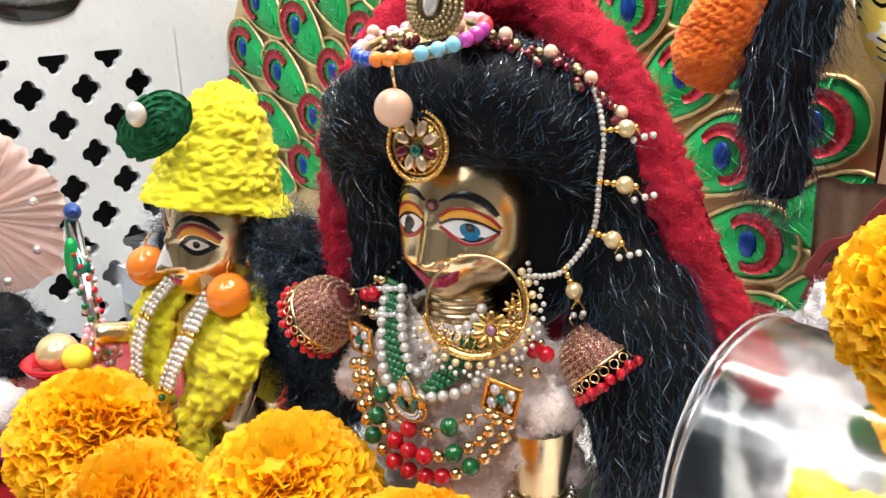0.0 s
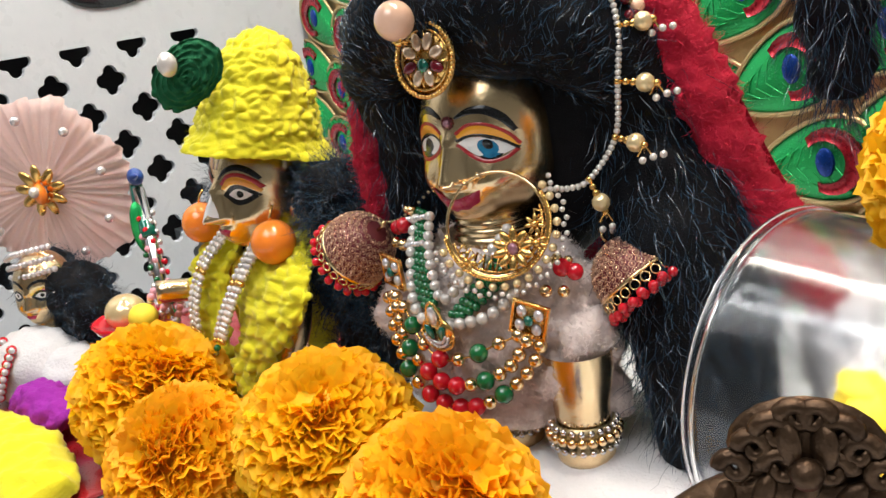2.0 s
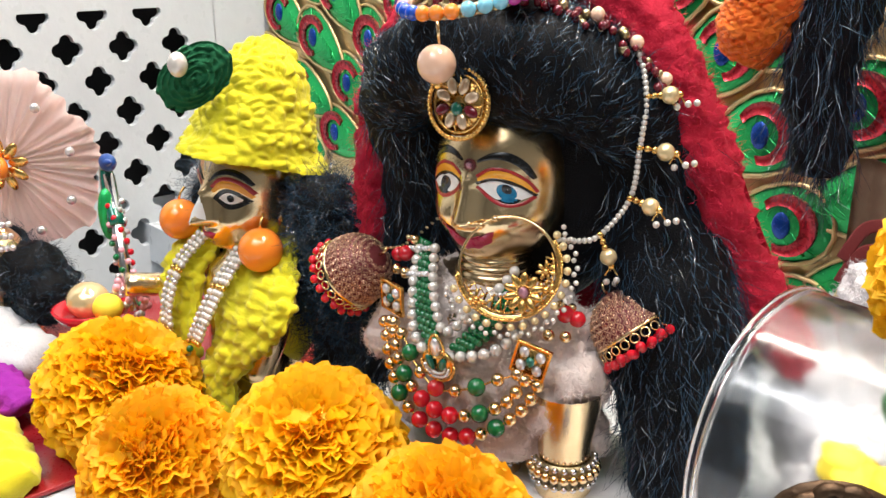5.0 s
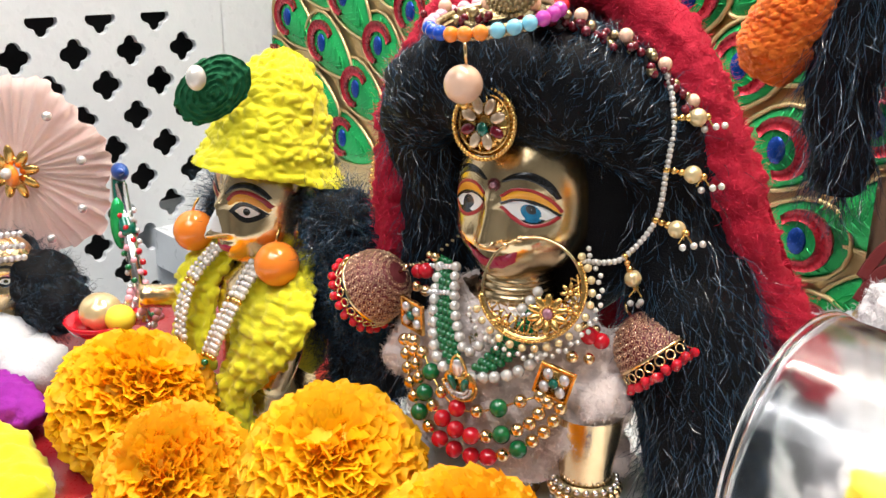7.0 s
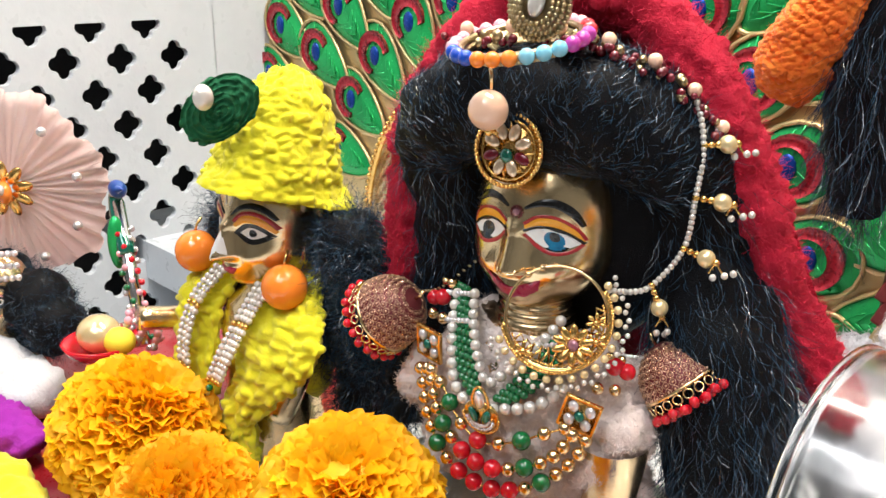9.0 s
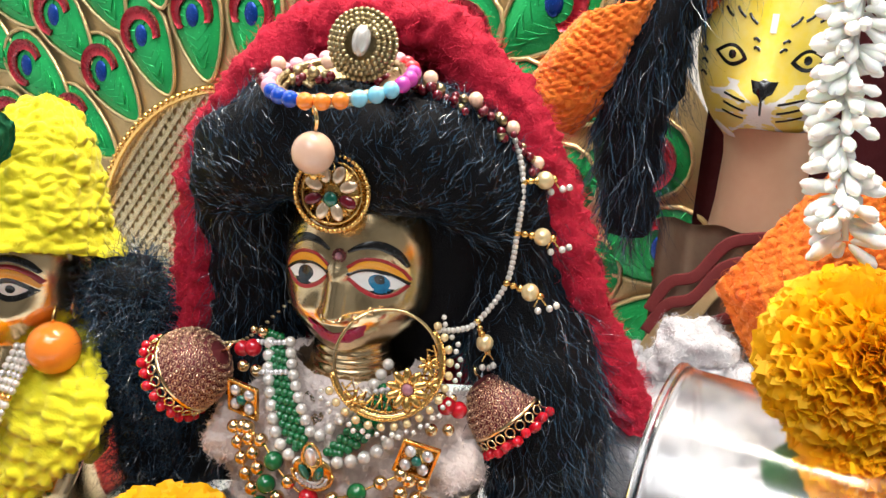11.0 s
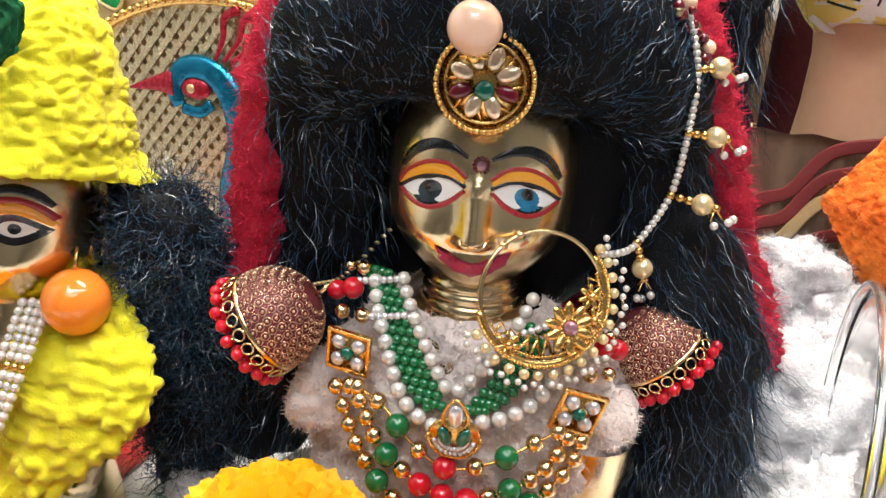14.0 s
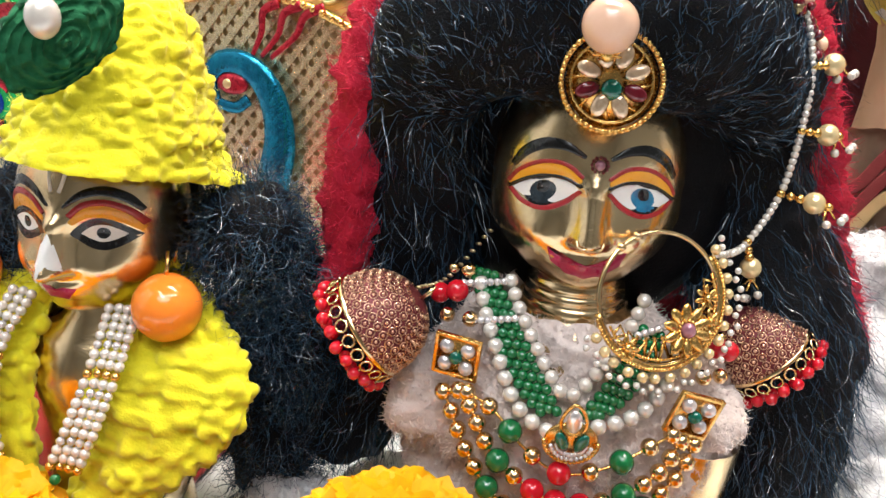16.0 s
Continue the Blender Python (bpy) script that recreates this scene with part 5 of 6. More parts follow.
def wool_hat():
    ob = thing("wool_hat", at_yel(0, -1, 1), "bright yellow crocheted wool hat with a green leaf", "hat")
    place = Matrix.Translation(at_yel(0.6, -1.55, 1.45)) @ pose(0, 0, 0, -11, 7, 20)

    def radius(v, u):
        r = 2.8 - 0.42 * v - 1.5 * max(0, v - 0.2) ** 1.2
        r *= math.sqrt(max(0.0, 1 - max(0, (v - 0.72) / 0.285) ** 2))
        flare = 0.35 * max(0, 0.16 - v) / 0.16 * (1 + math.sin(2 * math.pi * (u * 3 + 0.1)))
        return max(0.03, r + flare)

    bm = knit(bmesh.new(), radius, (0, 0), place, 0, 5.2, nu=180, nv=100, stitch=17, rows=7, depth=0.1)
    bmesh.ops.recalc_face_normals(bm, faces=bm.faces)
    lumpy(bm, 0.58, 0.2, 1.5, 1.3)
    roots = [(p, n + V((random.gauss(0, 0.8), random.gauss(0, 0.8), random.gauss(0, 0.8))), random.uniform(0.12, 0.3), 0.0, 0.5) for p, n in surface_points(bm, 2500)]
    part("crown", bm, M["yellow"], ob)
    part("fuzz", strands(roots, 0.008, 3), M["yellow"], ob, kind="stuff")
    m = Matrix.Translation((-20.2, 2.3, 13.45)) @ pose(0, 0, 0, 10, -38, 52)
    bm = bmesh.new()
    n = 90
    vs, fs = [], []
    for r in range(33):
        for i in range(n):
            a = 2 * math.pi * i / n
            k = r / 32
            rr = k * (1.42 + 0.25 * math.cos(2 * a)) 
            vs.append(m @ V((math.cos(a) * rr, -0.45 * (1 - k * k) - 0.06 * math.sin(r * 1.2), math.sin(a) * rr * 0.95)))
    for r in range(32):
        for i in range(n):
            fs.append((r * n + i, r * n + (i + 1) % n, (r + 1) * n + (i + 1) % n, (r + 1) * n + i))
    base = len(vs)
    vs += [m @ V((math.cos(2 * math.pi * i / n) * 1.3, 0.3, math.sin(2 * math.pi * i / n) * 1.2)) for i in range(n)]
    fs += [(32 * n + i, 32 * n + (i + 1) % n, base + (i + 1) % n, base + i) for i in range(n)] + [tuple(base + i for i in range(n))]
    raw(vs, fs, 0, bm)
    bmesh.ops.recalc_face_normals(bm, faces=bm.faces)
    lumpy(bm, 0.4, 0.16)
    leaf = part("leaf", bm, M["green_wool"], ob, "dark green crocheted leaf")
    part("pearl", ball(0.5, (-20.0, 1.5, 14.0), 16, 10, (0.8, 0.8, 1)), M["pearl"], leaf, "white pearl")


wool_hat()


def frizz(name, label, centres, count, base, spread=0.6, length=(1.1, 2.4)):
    ob = thing(name, base, label, "wig")
    roots = []
    for c, r, sc in centres:
        t = ball(r * 0.9, c, 22, 16, sc)
        knead(t, 0.35, 0.8, r)
        n = count // len(centres)
        for p, nn in surface_points(t, n):
            roots.append((p - nn * 0.1, nn * random.uniform(0.05, 0.8) + V((random.gauss(0, spread), random.gauss(0, spread), random.gauss(-0.3, spread))), random.uniform(*length), 0.02, 0.6))
        part("curl", t, M["hair"], ob)
    part("loose_hair", strands(roots, 0.014, 8), M["strand"], ob, kind="stuff")
    return ob


frizz("wig", "black frizzy wig beside the smaller statue's face", [
    (at_yel(4.1, -2.8, -0.6), 1.55, (1.15, 1.1, 1.2)), (at_yel(5.0, -3.0, -1.6), 1.35, (1.1, 1, 1)), (at_yel(4.0, -2.6, -3.8), 1.5, (1.0, 1, 1.5)), (at_yel(4.6, -3.2, -7.0), 1.6, (1.0, 1, 1.8)), (at_yel(0, -3.4, -0.8), 2.4, (1.1, 0.7, 1.2)), (at_yel(-3.3, -2.4, -1.2), 1.5, (0.9, 1, 1.4)), (at_yel(-3.2, -2.6, -3.6), 1.5, (0.9, 1, 1.3)), (at_yel(5.6, -3.0, -3.4), 1.5, (1, 1, 1.3))], 21000, at_yel(2, -2, -10))

for s in (-1, 1):
    p = at_yel(2.77, -0.25, -1.93) if s > 0 else V((-24.75, 3.3, 6.4))
    ob = thing("earring", p, "glossy round orange ball earring on a gold wire", "earring", "orange ball earrings")
    part("ball", ball(0.95, p, 28, 18), M["bead_orange"], ob)
    part("wire", pipe([p + V((0, 0, 0.9)), p + V((0, 0.1, 1.2)), p + V((-0.1 * s, 0.3, 1.5))], 0.06, 5), M["gold"], ob)


def shawl():
    ob = thing("wool_shawl", at_yel(0, -1, -8), "bright yellow crocheted wool shawl round the smaller statue", "shawl")
    for s in (-1, 1):
        # a thick knitted strip from the neck to the hem
        line = smooth_line([at_yel(s * 1.0, -2.6, -1.9), at_yel(s * 2.3, -1.2, -2.3), at_yel(s * (3.1 if s > 0 else 2.6), 0.2, -3.6), at_yel(s * (2.8 if s > 0 else 2.2), 0.95, -5.4), at_yel(s * 1.7, 1.5, -7.4), at_yel(s * 1.6, 1.5, -9.4)], 120)
        vs, fs, n = [], [], 56
        for j, p in enumerate(line):
            v = j / 119
            w = 1.05 + 0.35 * math.sin(math.pi * min(1, v * 1.2)) + (1.0 * math.exp(-((v - 0.45) / 0.2) ** 2) if s > 0 else 0.1)
            for i in range(n):
                a = 2 * math.pi * i / n
                row, u = v * 11, i / n * 16
                st = abs(math.sin(math.pi * (u + 0.5 * (int(row) % 2)))) ** 0.6 * abs(math.sin(math.pi * row)) ** 0.5
                x = math.cos(a) * (w + 0.1 * st)
                y = math.sin(a) * (0.5 + 0.22 * st)
                vs.append(p + YEL.to_3x3().normalized() @ V((x, y, 0)))
        for j in range(119):
            for i in range(n):
                fs.append((j * n + i, j * n + (i + 1) % n, (j + 1) * n + (i + 1) % n, (j + 1) * n + i))
        fs += [tuple(range(n)), tuple(119 * n + i for i in range(n))]
        bm = raw(vs, fs)
        bmesh.ops.recalc_face_normals(bm, faces=bm.faces)
        knead(bm, 0.2, 0.8, s)
        lumpy(bm, 0.55, 0.26, s)
        part("panel", bm, M["yellow"], ob)
    # back
    bm = ball(2.6, at_yel(0, -2.2, -5.4), 28, 20, (1.15, 0.7, 1.35))
    knead(bm, 0.3, 0.7, 2)
    part("back", bm, M["yellow"], ob)


shawl()


def strip_necklace():
    ob = thing("bead_necklace", at_yel(0, 1.8, -6), "wide white bead and crystal necklace with a green bead drop", "necklace")
    seed = mesh_of("white_bead", ball(0.15, (0, 0, 0), 9, 7), M["pearl"], V((0, 0, 0)))
    cry = mesh_of("crystal_bead", ball(0.13, (0, 0, 0), 8, 6), M["crystal"], V((0, 0, 0)))
    gr = mesh_of("green_bead", ball(0.16, (0, 0, 0), 9, 7), M["bead_green"], V((0, 0, 0)))
    gold = mesh_of("gold_bead", ball(0.13, (0, 0, 0), 8, 6), M["gold"], V((0, 0, 0)))
    for s in (-1, 1):
        line = along([at_yel(s * 1.5, -0.2, -2.2), at_yel(s * 1.65, 1.0, -3.3), at_yel(s * 1.4, 1.9, -4.8), at_yel(s * 0.95, 2.25, -6.1)], 0.27)
        for k, p in enumerate(line):
            for j in range(-1, 3 if s > 0 else 2):
                q = p + YEL.to_3x3().normalized() @ V(((j - 0.5) * 0.29, -0.05 * abs(j), 0.03 * j * s))
                me = cry if k % 5 == 4 else gold if k % 10 == 7 else seed
                o = new("bead", me)
                o.parent, o.location = ob, (q - base_of(ob)) * CM
    for k, p in enumerate(along([at_yel(-0.8, 2.3, -6.2), at_yel(-0.2, 2.4, -7.0), at_yel(0.0, 2.3, -8.2)], 0.3) + along([at_yel(0.8, 2.35, -6.2), at_yel(0.3, 2.4, -7.0), at_yel(0.05, 2.4, -8.2)], 0.3)):
        o = new("bead", gr if k % 3 else seed)
        o.parent, o.location = ob, (p - base_of(ob)) * CM
    part("tassel", ball(0.3, at_yel(0, 2.3, -8.4), 10, 8, (1, 1, 1.3)), M["gold"], ob)


strip_necklace()


def peacock_flute():
    a, b = V((-27.0, 1.5, 1.6)), V((-31.2, 2.8, 7.4))
    ob = thing("peacock_staff", a, "jewelled staff with a blue peacock's head and pink crystals", "staff")
    d = (b - a).normalized()
    part("stick", pipe([a, a.lerp(b, 0.5), b], 0.33, 10), M["silver"], ob)
    part("neck", pipe(smooth_line([a.lerp(b, 0.62), a.lerp(b, 0.85) + V((-0.3, 0, 0.1)), b + V((-0.2, 0, 0.3)), b + V((0.5, -0.2, 0.75))], 14), 0.5, 10, taper=lambda u: 0.9 - 0.35 * u), M["emerald"], ob, "dark green neck")
    part("head", ball(0.5, b + V((0.35, -0.1, 0.75)), 14, 10, (1.2, 0.8, 0.9)), M["feather_blue"], ob)
    part("beak", lathe([(0.2, 0), (0.0, 0.6)], 8, Matrix.Translation(b + V((0.8, -0.3, 0.85))) @ pose(0, 0, 0, 0, 80, 0)), M["feather_blue"], ob)
    part("wing", ball(0.9, a.lerp(b, 0.7) + V((-0.5, -0.2, 0)), 14, 10, (0.45, 0.5, 1.5)), M["foil_green"], ob)
    rnd = random.Random(3)
    for k in range(46):
        p = a.lerp(b, k / 56) + V((math.cos(k * 2.4) * 0.4, math.sin(k * 2.4) * 0.4, 0))
        part("gem", ball(0.16, p, 8, 6), M[("crystal", "bead_pink", "crystal", "bead_green", "bead_red")[k % 5]], ob)
    # wrist jewels round its foot
    for k in range(26):
        p = a + V((math.cos(k * 1.3) * 0.9, math.sin(k * 1.3) * 0.7, 0.2 + 0.055 * k))
        part("wrist_bead", ball(0.2, p, 8, 6), M["bead_pink" if k % 3 else "crystal"], ob)


peacock_flute()
p = V((-27.6, -0.3, 2.2))
ob = thing("fruit_bowl", p, "small red bowl with a yellow sweet beside the staff", "bowl")
part("bowl", lathe([(0.0, -0.9), (0.8, -0.9), (1.5, -0.4), (1.75, 0.05), (1.6, 0.05), (1.3, -0.4), (0, -0.7)], 24, Matrix.Translation(p)), M["bead_red"], ob)
part("sweet", ball(1.0, p + V((-0.1, 0, 0.3)), 16, 12, (1.1, 1, 0.9)), M["pearl_cream"], ob)
part("sweet", ball(0.7, p + V((1.1, 0.4, 0.2)), 16, 12, (1.1, 1, 0.9)), M["blossom"], ob)


# ---- the third statue, in the pink headdress ----
def kid():
    K = pose(-34.2, -3.0, 2.9, 0, 0, 38) @ Matrix.Scale(0.62, 4)
    bm = head(bmesh.new(), K)
    F = head_front
    for s in (-1, 1):
        fl = lambda pts: [(s * p[0], p[1]) for p in pts]
        patch(bm, fl(almond(0.4, 2.1, (0.0, -0.05), 0.5, 0.42)), BLACK, K, F, 0.035)
        patch(bm, fl(almond(0.56, 1.9, (0.02, 0.0), 0.32, 0.28)), WHITE, K, F, 0.045)
        patch(bm, fl(oval(1.2, 0.03, 0.27, 0.25)), BLACK, K, F, 0.055, 2)
        band(bm, fl([(0.25, 0.75), (0.7, 1.12), (1.25, 1.25), (1.75, 1.05), (2.1, 0.65)]), lambda u: 0.12, BLACK, K, F, 0.04)
    patch(bm, [(-0.55, -1.62), (-0.2, -1.55), (0, -1.62), (0.2, -1.55), (0.55, -1.6), (0.3, -1.95), (-0.3, -1.95)], LIP, K, F, 0.05)
    lathe([(1.2, -2.0), (1.1, -2.9), (2.2, -3.8), (3.0, -5.0), (3.4, -8.0), (0, -8.0)], 24, K @ Matrix.Translation((0, 1.6, 0)), bm)
    whole("statue", bm, FACE_MATS, K @ V((0, 1.6, -8)), "small brass doll statue under a pink tulle headdress", "statue")
    frizz("wig", "black curly wig on the small statue", [(V((-33.6, -0.8, 2.6)), 1.9, (1.0, 1.0, 0.9)), (V((-32.2, -0.6, 1.6)), 1.6, (1.1, 1.0, 1.0)), (V((-36.5, -1.4, 3.0)), 1.9, (1.1, 1, 0.9))], 5000, (-34, -0.5, -2), length=(0.6, 1.3))
    # pink headdress
    c = V((-36.5, -0.4, 7.7))
    ob = thing("tulle_headdress", (-36, -0.4, 4), "pale pink pleated tulle headdress with crystals and a gold flower", "headdress")
    m = Matrix.Translation(c) @ pose(0, 0, 0, 6, 0, 42)
    vs, fs, n, R = [], [], 160, 5.0
    for r in range(6):
        for i in range(n):
            a = 2 * math.pi * i / n
            k = r / 5
            rr = 0.8 + (R - 0.8) * k * (1 + 0.05 * math.sin(a * 7) + 0.03 * math.sin(a * 17 + 1))
            vs.append(m @ V((math.cos(a) * rr, 0.3 * k * k + 0.16 * (0.4 + k) * math.sin(a * 38 + 2 * math.sin(a * 5)), math.sin(a) * rr)))
    for r in range(5):
        for i in range(n):
            fs.append((r * n + i, r * n + (i + 1) % n, (r + 1) * n + (i + 1) % n, (r + 1) * n + i))
    bm = raw(vs, fs)
    bmesh.ops.solidify(bm, geom=bm.faces, thickness=0.06)
    part("fan", bm, M["tulle"], ob, "pleated tulle fan")
    part("brooch", flower_stone(beads_ring(m @ pose(0, -0.3, 0), 0.75, 0.14, 20), m @ Matrix.Translation((0, -0.3, 0)), 1.5, 9, 0), M["gold"], ob, "gold flower brooch")
    part("brooch_stone", ball(0.6, m @ V((0, -0.5, -0.1)), 14, 10, (1, 0.6, 1)), M["bead_orange"], ob, "orange stone")
    part("brooch_pearl", ball(0.3, m @ V((0, -0.9, 0.15)), 12, 8), M["pearl"], ob)
    rnd = random.Random(5)
    me = mesh_of("crystal_dot", ball(0.26, (0, 0, 0), 10, 7), M["crystal"], V((0, 0, 0)))
    for i in range(9):
        a = 2 * math.pi * i / 9 + 0.2
        o = new("crystal_dot", me)
        o.parent, o.location = ob, (m @ V((math.cos(a) * 3.9, -0.35, math.sin(a) * 3.9)) - base_of(ob)) * CM
    for row in range(3):
        for k, p in enumerate(along([V((-37.6, -2.6, 4.1 + row * 0.5)), V((-35.4, -2.5, 4.5 + row * 0.62)), V((-33.2, -1.2, 5.0 + row * 0.6))], 0.36)):
            o = new("crystal_bead", me)
            o.scale = (0.65,) * 3
            o.parent, o.location = ob, (p + V((1.0, -0.6, -0.6)) - base_of(ob)) * CM
    # white wrap and red necklace
    ob = thing("wool_wrap", (-33, -3, -2), "soft white wool wrap round the small statue", "wrap")
    for c, r, sc in (((-33.4, -3.6, -0.7), 2.3, (1.2, 1, 0.9)), ((-31.0, -2.6, -0.6), 1.6, (1.3, 1, 0.8))):
        bm = ball(r, c, 24, 16, sc)
        knead(bm, 0.4, 0.8)
        part("fold", bm, M["white_wool"], ob)
    ob = thing("red_necklace", (-32.6, -4.9, 0), "red stone and crystal necklace on the small statue", "necklace")
    for s in (-1, 1):
        for k, p in enumerate(along([V((-33.0 + s * 0.9, -4.9, 1.1)), V((-32.6 + s * 0.8, -5.6, 0.1)), V((-32.4 + s * 0.25, -6.0, -1.1))], 0.36)):
            part("stone", ball(0.26, p, 8, 6), M["bead_red"], ob)
            part("crystal", ball(0.17, p + V((0.25, -0.05, 0.05)), 8, 6), M["crystal"], ob)
            part("crystal", ball(0.17, p + V((-0.25, -0.05, 0.0)), 8, 6), M["crystal"], ob)


kid()


def wool_heap(name, pts, r, m, label, flat=0.6, seed=1):
    """A folded strip of knitted wool along points."""
    line = smooth_line(pts, 50)
    vs, fs, n = [], [], 40
    for j, p in enumerate(line):
        for i in range(n):
            a = 2 * math.pi * i / n
            st = abs(math.sin(math.pi * (i / n * 12 + 0.5 * (j // 4 % 2)))) * abs(math.sin(j * 0.785))
            d = (line[min(j + 1, 49)] - line[max(j - 1, 0)]).normalized()
            side = V((-d.y, d.x, 0)).normalized() if abs(d.z) < 0.95 else V((1, 0, 0))
            up = side.cross(d)
            k = math.sin(math.pi * (0.06 + 0.88 * j / 49)) ** 0.4
            vs.append(p + side * math.cos(a) * (r * k + 0.12 * st) + up * math.sin(a) * (r * flat * k + 0.12 * st))
    for j in range(49):
        for i in range(n):
            fs.append((j * n + i, j * n + (i + 1) % n, (j + 1) * n + (i + 1) % n, (j + 1) * n + i))
    fs += [tuple(range(n)), tuple(49 * n + i for i in range(n))]
    bm = raw(vs, fs)
    bmesh.ops.recalc_face_normals(bm, faces=bm.faces)
    knead(bm, 0.25, 0.8, seed)
    lumpy(bm, 0.5, 0.15, seed)
    lo = min(v.co.z for v in bm.verts)
    return whole(name, bm, M[m], (pts[0][0], pts[0][1], lo), label, "wool cloth")


wool_heap("wool_hem", [(-30, -7.5, -1.3), (-26, -7.5, -0.9), (-23, -7.2, -1.0), (-20, -7.0, -1.2)], 2.0, "yellow", "yellow-green crocheted wool hem on the altar", 0.5)
wool_heap("wool_hem", [(-31, -4.8, -1.0), (-28, -4.9, -0.5), (-25.2, -4.6, -0.6)], 1.1, "purple", "purple wool border lying on the altar", 0.8, 4)
wool_heap("wool_hem", [(-27, -10.5, -1.6), (-23, -10.0, -1.4), (-20.5, -9.0, -1.5)], 0.9, "white_wool", "white wool border lying on the altar", 0.7, 6)
wool_heap("wool_hem", [(-19.5, -9.5, -1.4), (-17.5, -9.2, -1.2), (-15.5, -8.5, -1.3)], 0.9, "magenta", "magenta wool pompom border on the altar", 0.8, 6)

# ---- the lion-faced statue behind ----
LIO = pose(1.75, 20.5, 17.5, 0, 0, 4) @ Matrix.Diagonal((1.2, 1.2, 1.4, 1))


def lion_front(x, z):
    u = 1 - (x / 2.5) ** 2 - ((z - 0.1) / 3.1) ** 2
    f = -1.9 + 2.2 * math.sqrt(max(u, 0))
    f += 0.75 * math.exp(-(x / 0.95) ** 2 - ((z + 1.35) / 0.75) ** 2)
    f += 0.35 * math.exp(-(x / 0.5) ** 2 - ((z + 0.4) / 0.9) ** 2)
    for s in (-1, 1):
        f += 0.35 * math.exp(-((x - s * 0.75) / 0.5) ** 2 - ((z + 1.65) / 0.45) ** 2)
    f += 0.3 * math.exp(-(x / 0.9) ** 2 - ((z + 2.75) / 0.3) ** 2)
    f -= 0.3 * math.exp(-(x / 1.0) ** 2 - ((z + 2.3) / 0.16) ** 2)
    return f


def lion():
    bm = head(bmesh.new(), LIO, 2.5, 3.1, lion_front, 2.0, False, index=LION)
    F = lion_front
    patch(bm, [(-2.1, -1.1), (-1.2, -0.8), (0, -0.9), (1.2, -0.8), (2.1, -1.1), (1.75, -1.9), (0.9, -2.4), (0, -2.3), (-0.9, -2.4), (-1.75, -1.9)], WHITE, LIO, F, 0.02, 6)
    patch(bm, [(-1.4, -2.35), (0, -2.5), (1.4, -2.35), (1.0, -2.95), (0, -3.05), (-1.0, -2.95)], SKIN, LIO, F, 0.03, 4)
    band(bm, [(-1.5, -2.2), (-0.7, -2.6), (0, -2.62), (0.7, -2.6), (1.5, -2.2)], lambda u: 0.09, WHITE, LIO, F, 0.08)
    patch(bm, [(-0.42, -0.75), (0, -0.68), (0.42, -0.75), (0.3, -1.05), (0, -1.35), (-0.3, -1.05)], BLACK, LIO, F, 0.05)
    band(bm, [(0, -1.3), (0, -1.7)], lambda u: 0.04, BLACK, LIO, F, 0.04)
    band(bm, [(0, 1.0), (0, 0.5)], lambda u: 0.1, WHITE, LIO, F, 0.04)
    for s in (-1, 1):
        fl = lambda pts: [(s * p[0], p[1]) for p in pts]
        patch(bm, fl(almond(0.65, 1.75, (-0.25, -0.1), 0.32, 0.3)), BLACK, LIO, F, 0.03)
        patch(bm, fl(almond(0.75, 1.65, (-0.23, -0.12), 0.25, 0.22)), LION, LIO, F, 0.045)
        patch(bm, fl(oval(1.15, -0.16, 0.2, 0.2)), BLACK, LIO, F, 0.055, 2)
        for z in (-1.35, -1.6, -1.85):
            band(bm, fl([(0.5, z), (0.9, z + 0.06), (1.25, z + 0.12)]), lambda u: 0.035, BLACK, LIO, F, 0.04, 8)
        for x, z, d in ((0.5, 0.7, 0.3), (0.9, 0.85, 0.3), (1.3, 0.85, 0.28), (1.95, -0.5, 0.25), (1.95, -0.85, 0.25), (2.0, -0.15, 0.2), (0.35, 0.25, 0.2), (0.3, 0.02, 0.2)):
            band(bm, fl([(x, z), (x + d * 0.6, z + d * 0.4), (x + d, z + d * (0.9 if z > 0.5 else 0.2))]), lambda u: 0.04, BLACK, LIO, F, 0.04, 6)
        ball(0.7, LIO @ V((s * 2.2, 1.6, 2.2)), 12, 8, (0.8, 0.5, 1.0), bm, LION)
    # neck, chest and body down to the altar
    lathe([(1.6, -2.2), (1.45, -3.2), (1.5, -4.6), (1.7, -6.2), (1.7, -7.6), (1.7, -10), (1.9, -13.93), (0, -13.93)], 28, LIO @ Matrix.Translation((0.3, 1.9, 0)), bm, SKIN)
    whole("statue", bm, FACE_MATS, (2.1, 22, -2), "painted lion-faced statue with a yellow face and black whisker marks", "statue")


lion()


def lion_wig():
    ob = thing("wig", (-2.5, 21.5, 8), "long straggly black wig on the lion-faced statue", "wig")
    bm = bmesh.new()
    top = smooth_line([(-2.6, 19.8, 9.6), (-3.2, 20.0, 13), (-3.0, 20.4, 17), (-2.0, 21.2, 20.4), (1.2, 21.6, 22.6), (4.5, 21.8, 22.2)], 40)
    pipe(top, 1.0, 16, bm, taper=lambda u: 0.7 + 0.95 * math.sin(math.pi * (0.1 + 0.75 * u)))
    knead(bm, 0.5, 1.0, 3)
    roots = []
    for p, n in surface_points(bm, 3200):
        roots.append((p, V((0, 0, -1)) + n * random.uniform(0, 0.5) + V((random.gauss(0, 0.25), random.gauss(0, 0.25), 0)), random.uniform(1.0, 3.0), 0.05, 0.22))
    part("mane", bm, M["hair"], ob)
    part("loose_hair", strands(roots, 0.014, 7), M["strand"], ob, kind="stuff")


lion_wig()


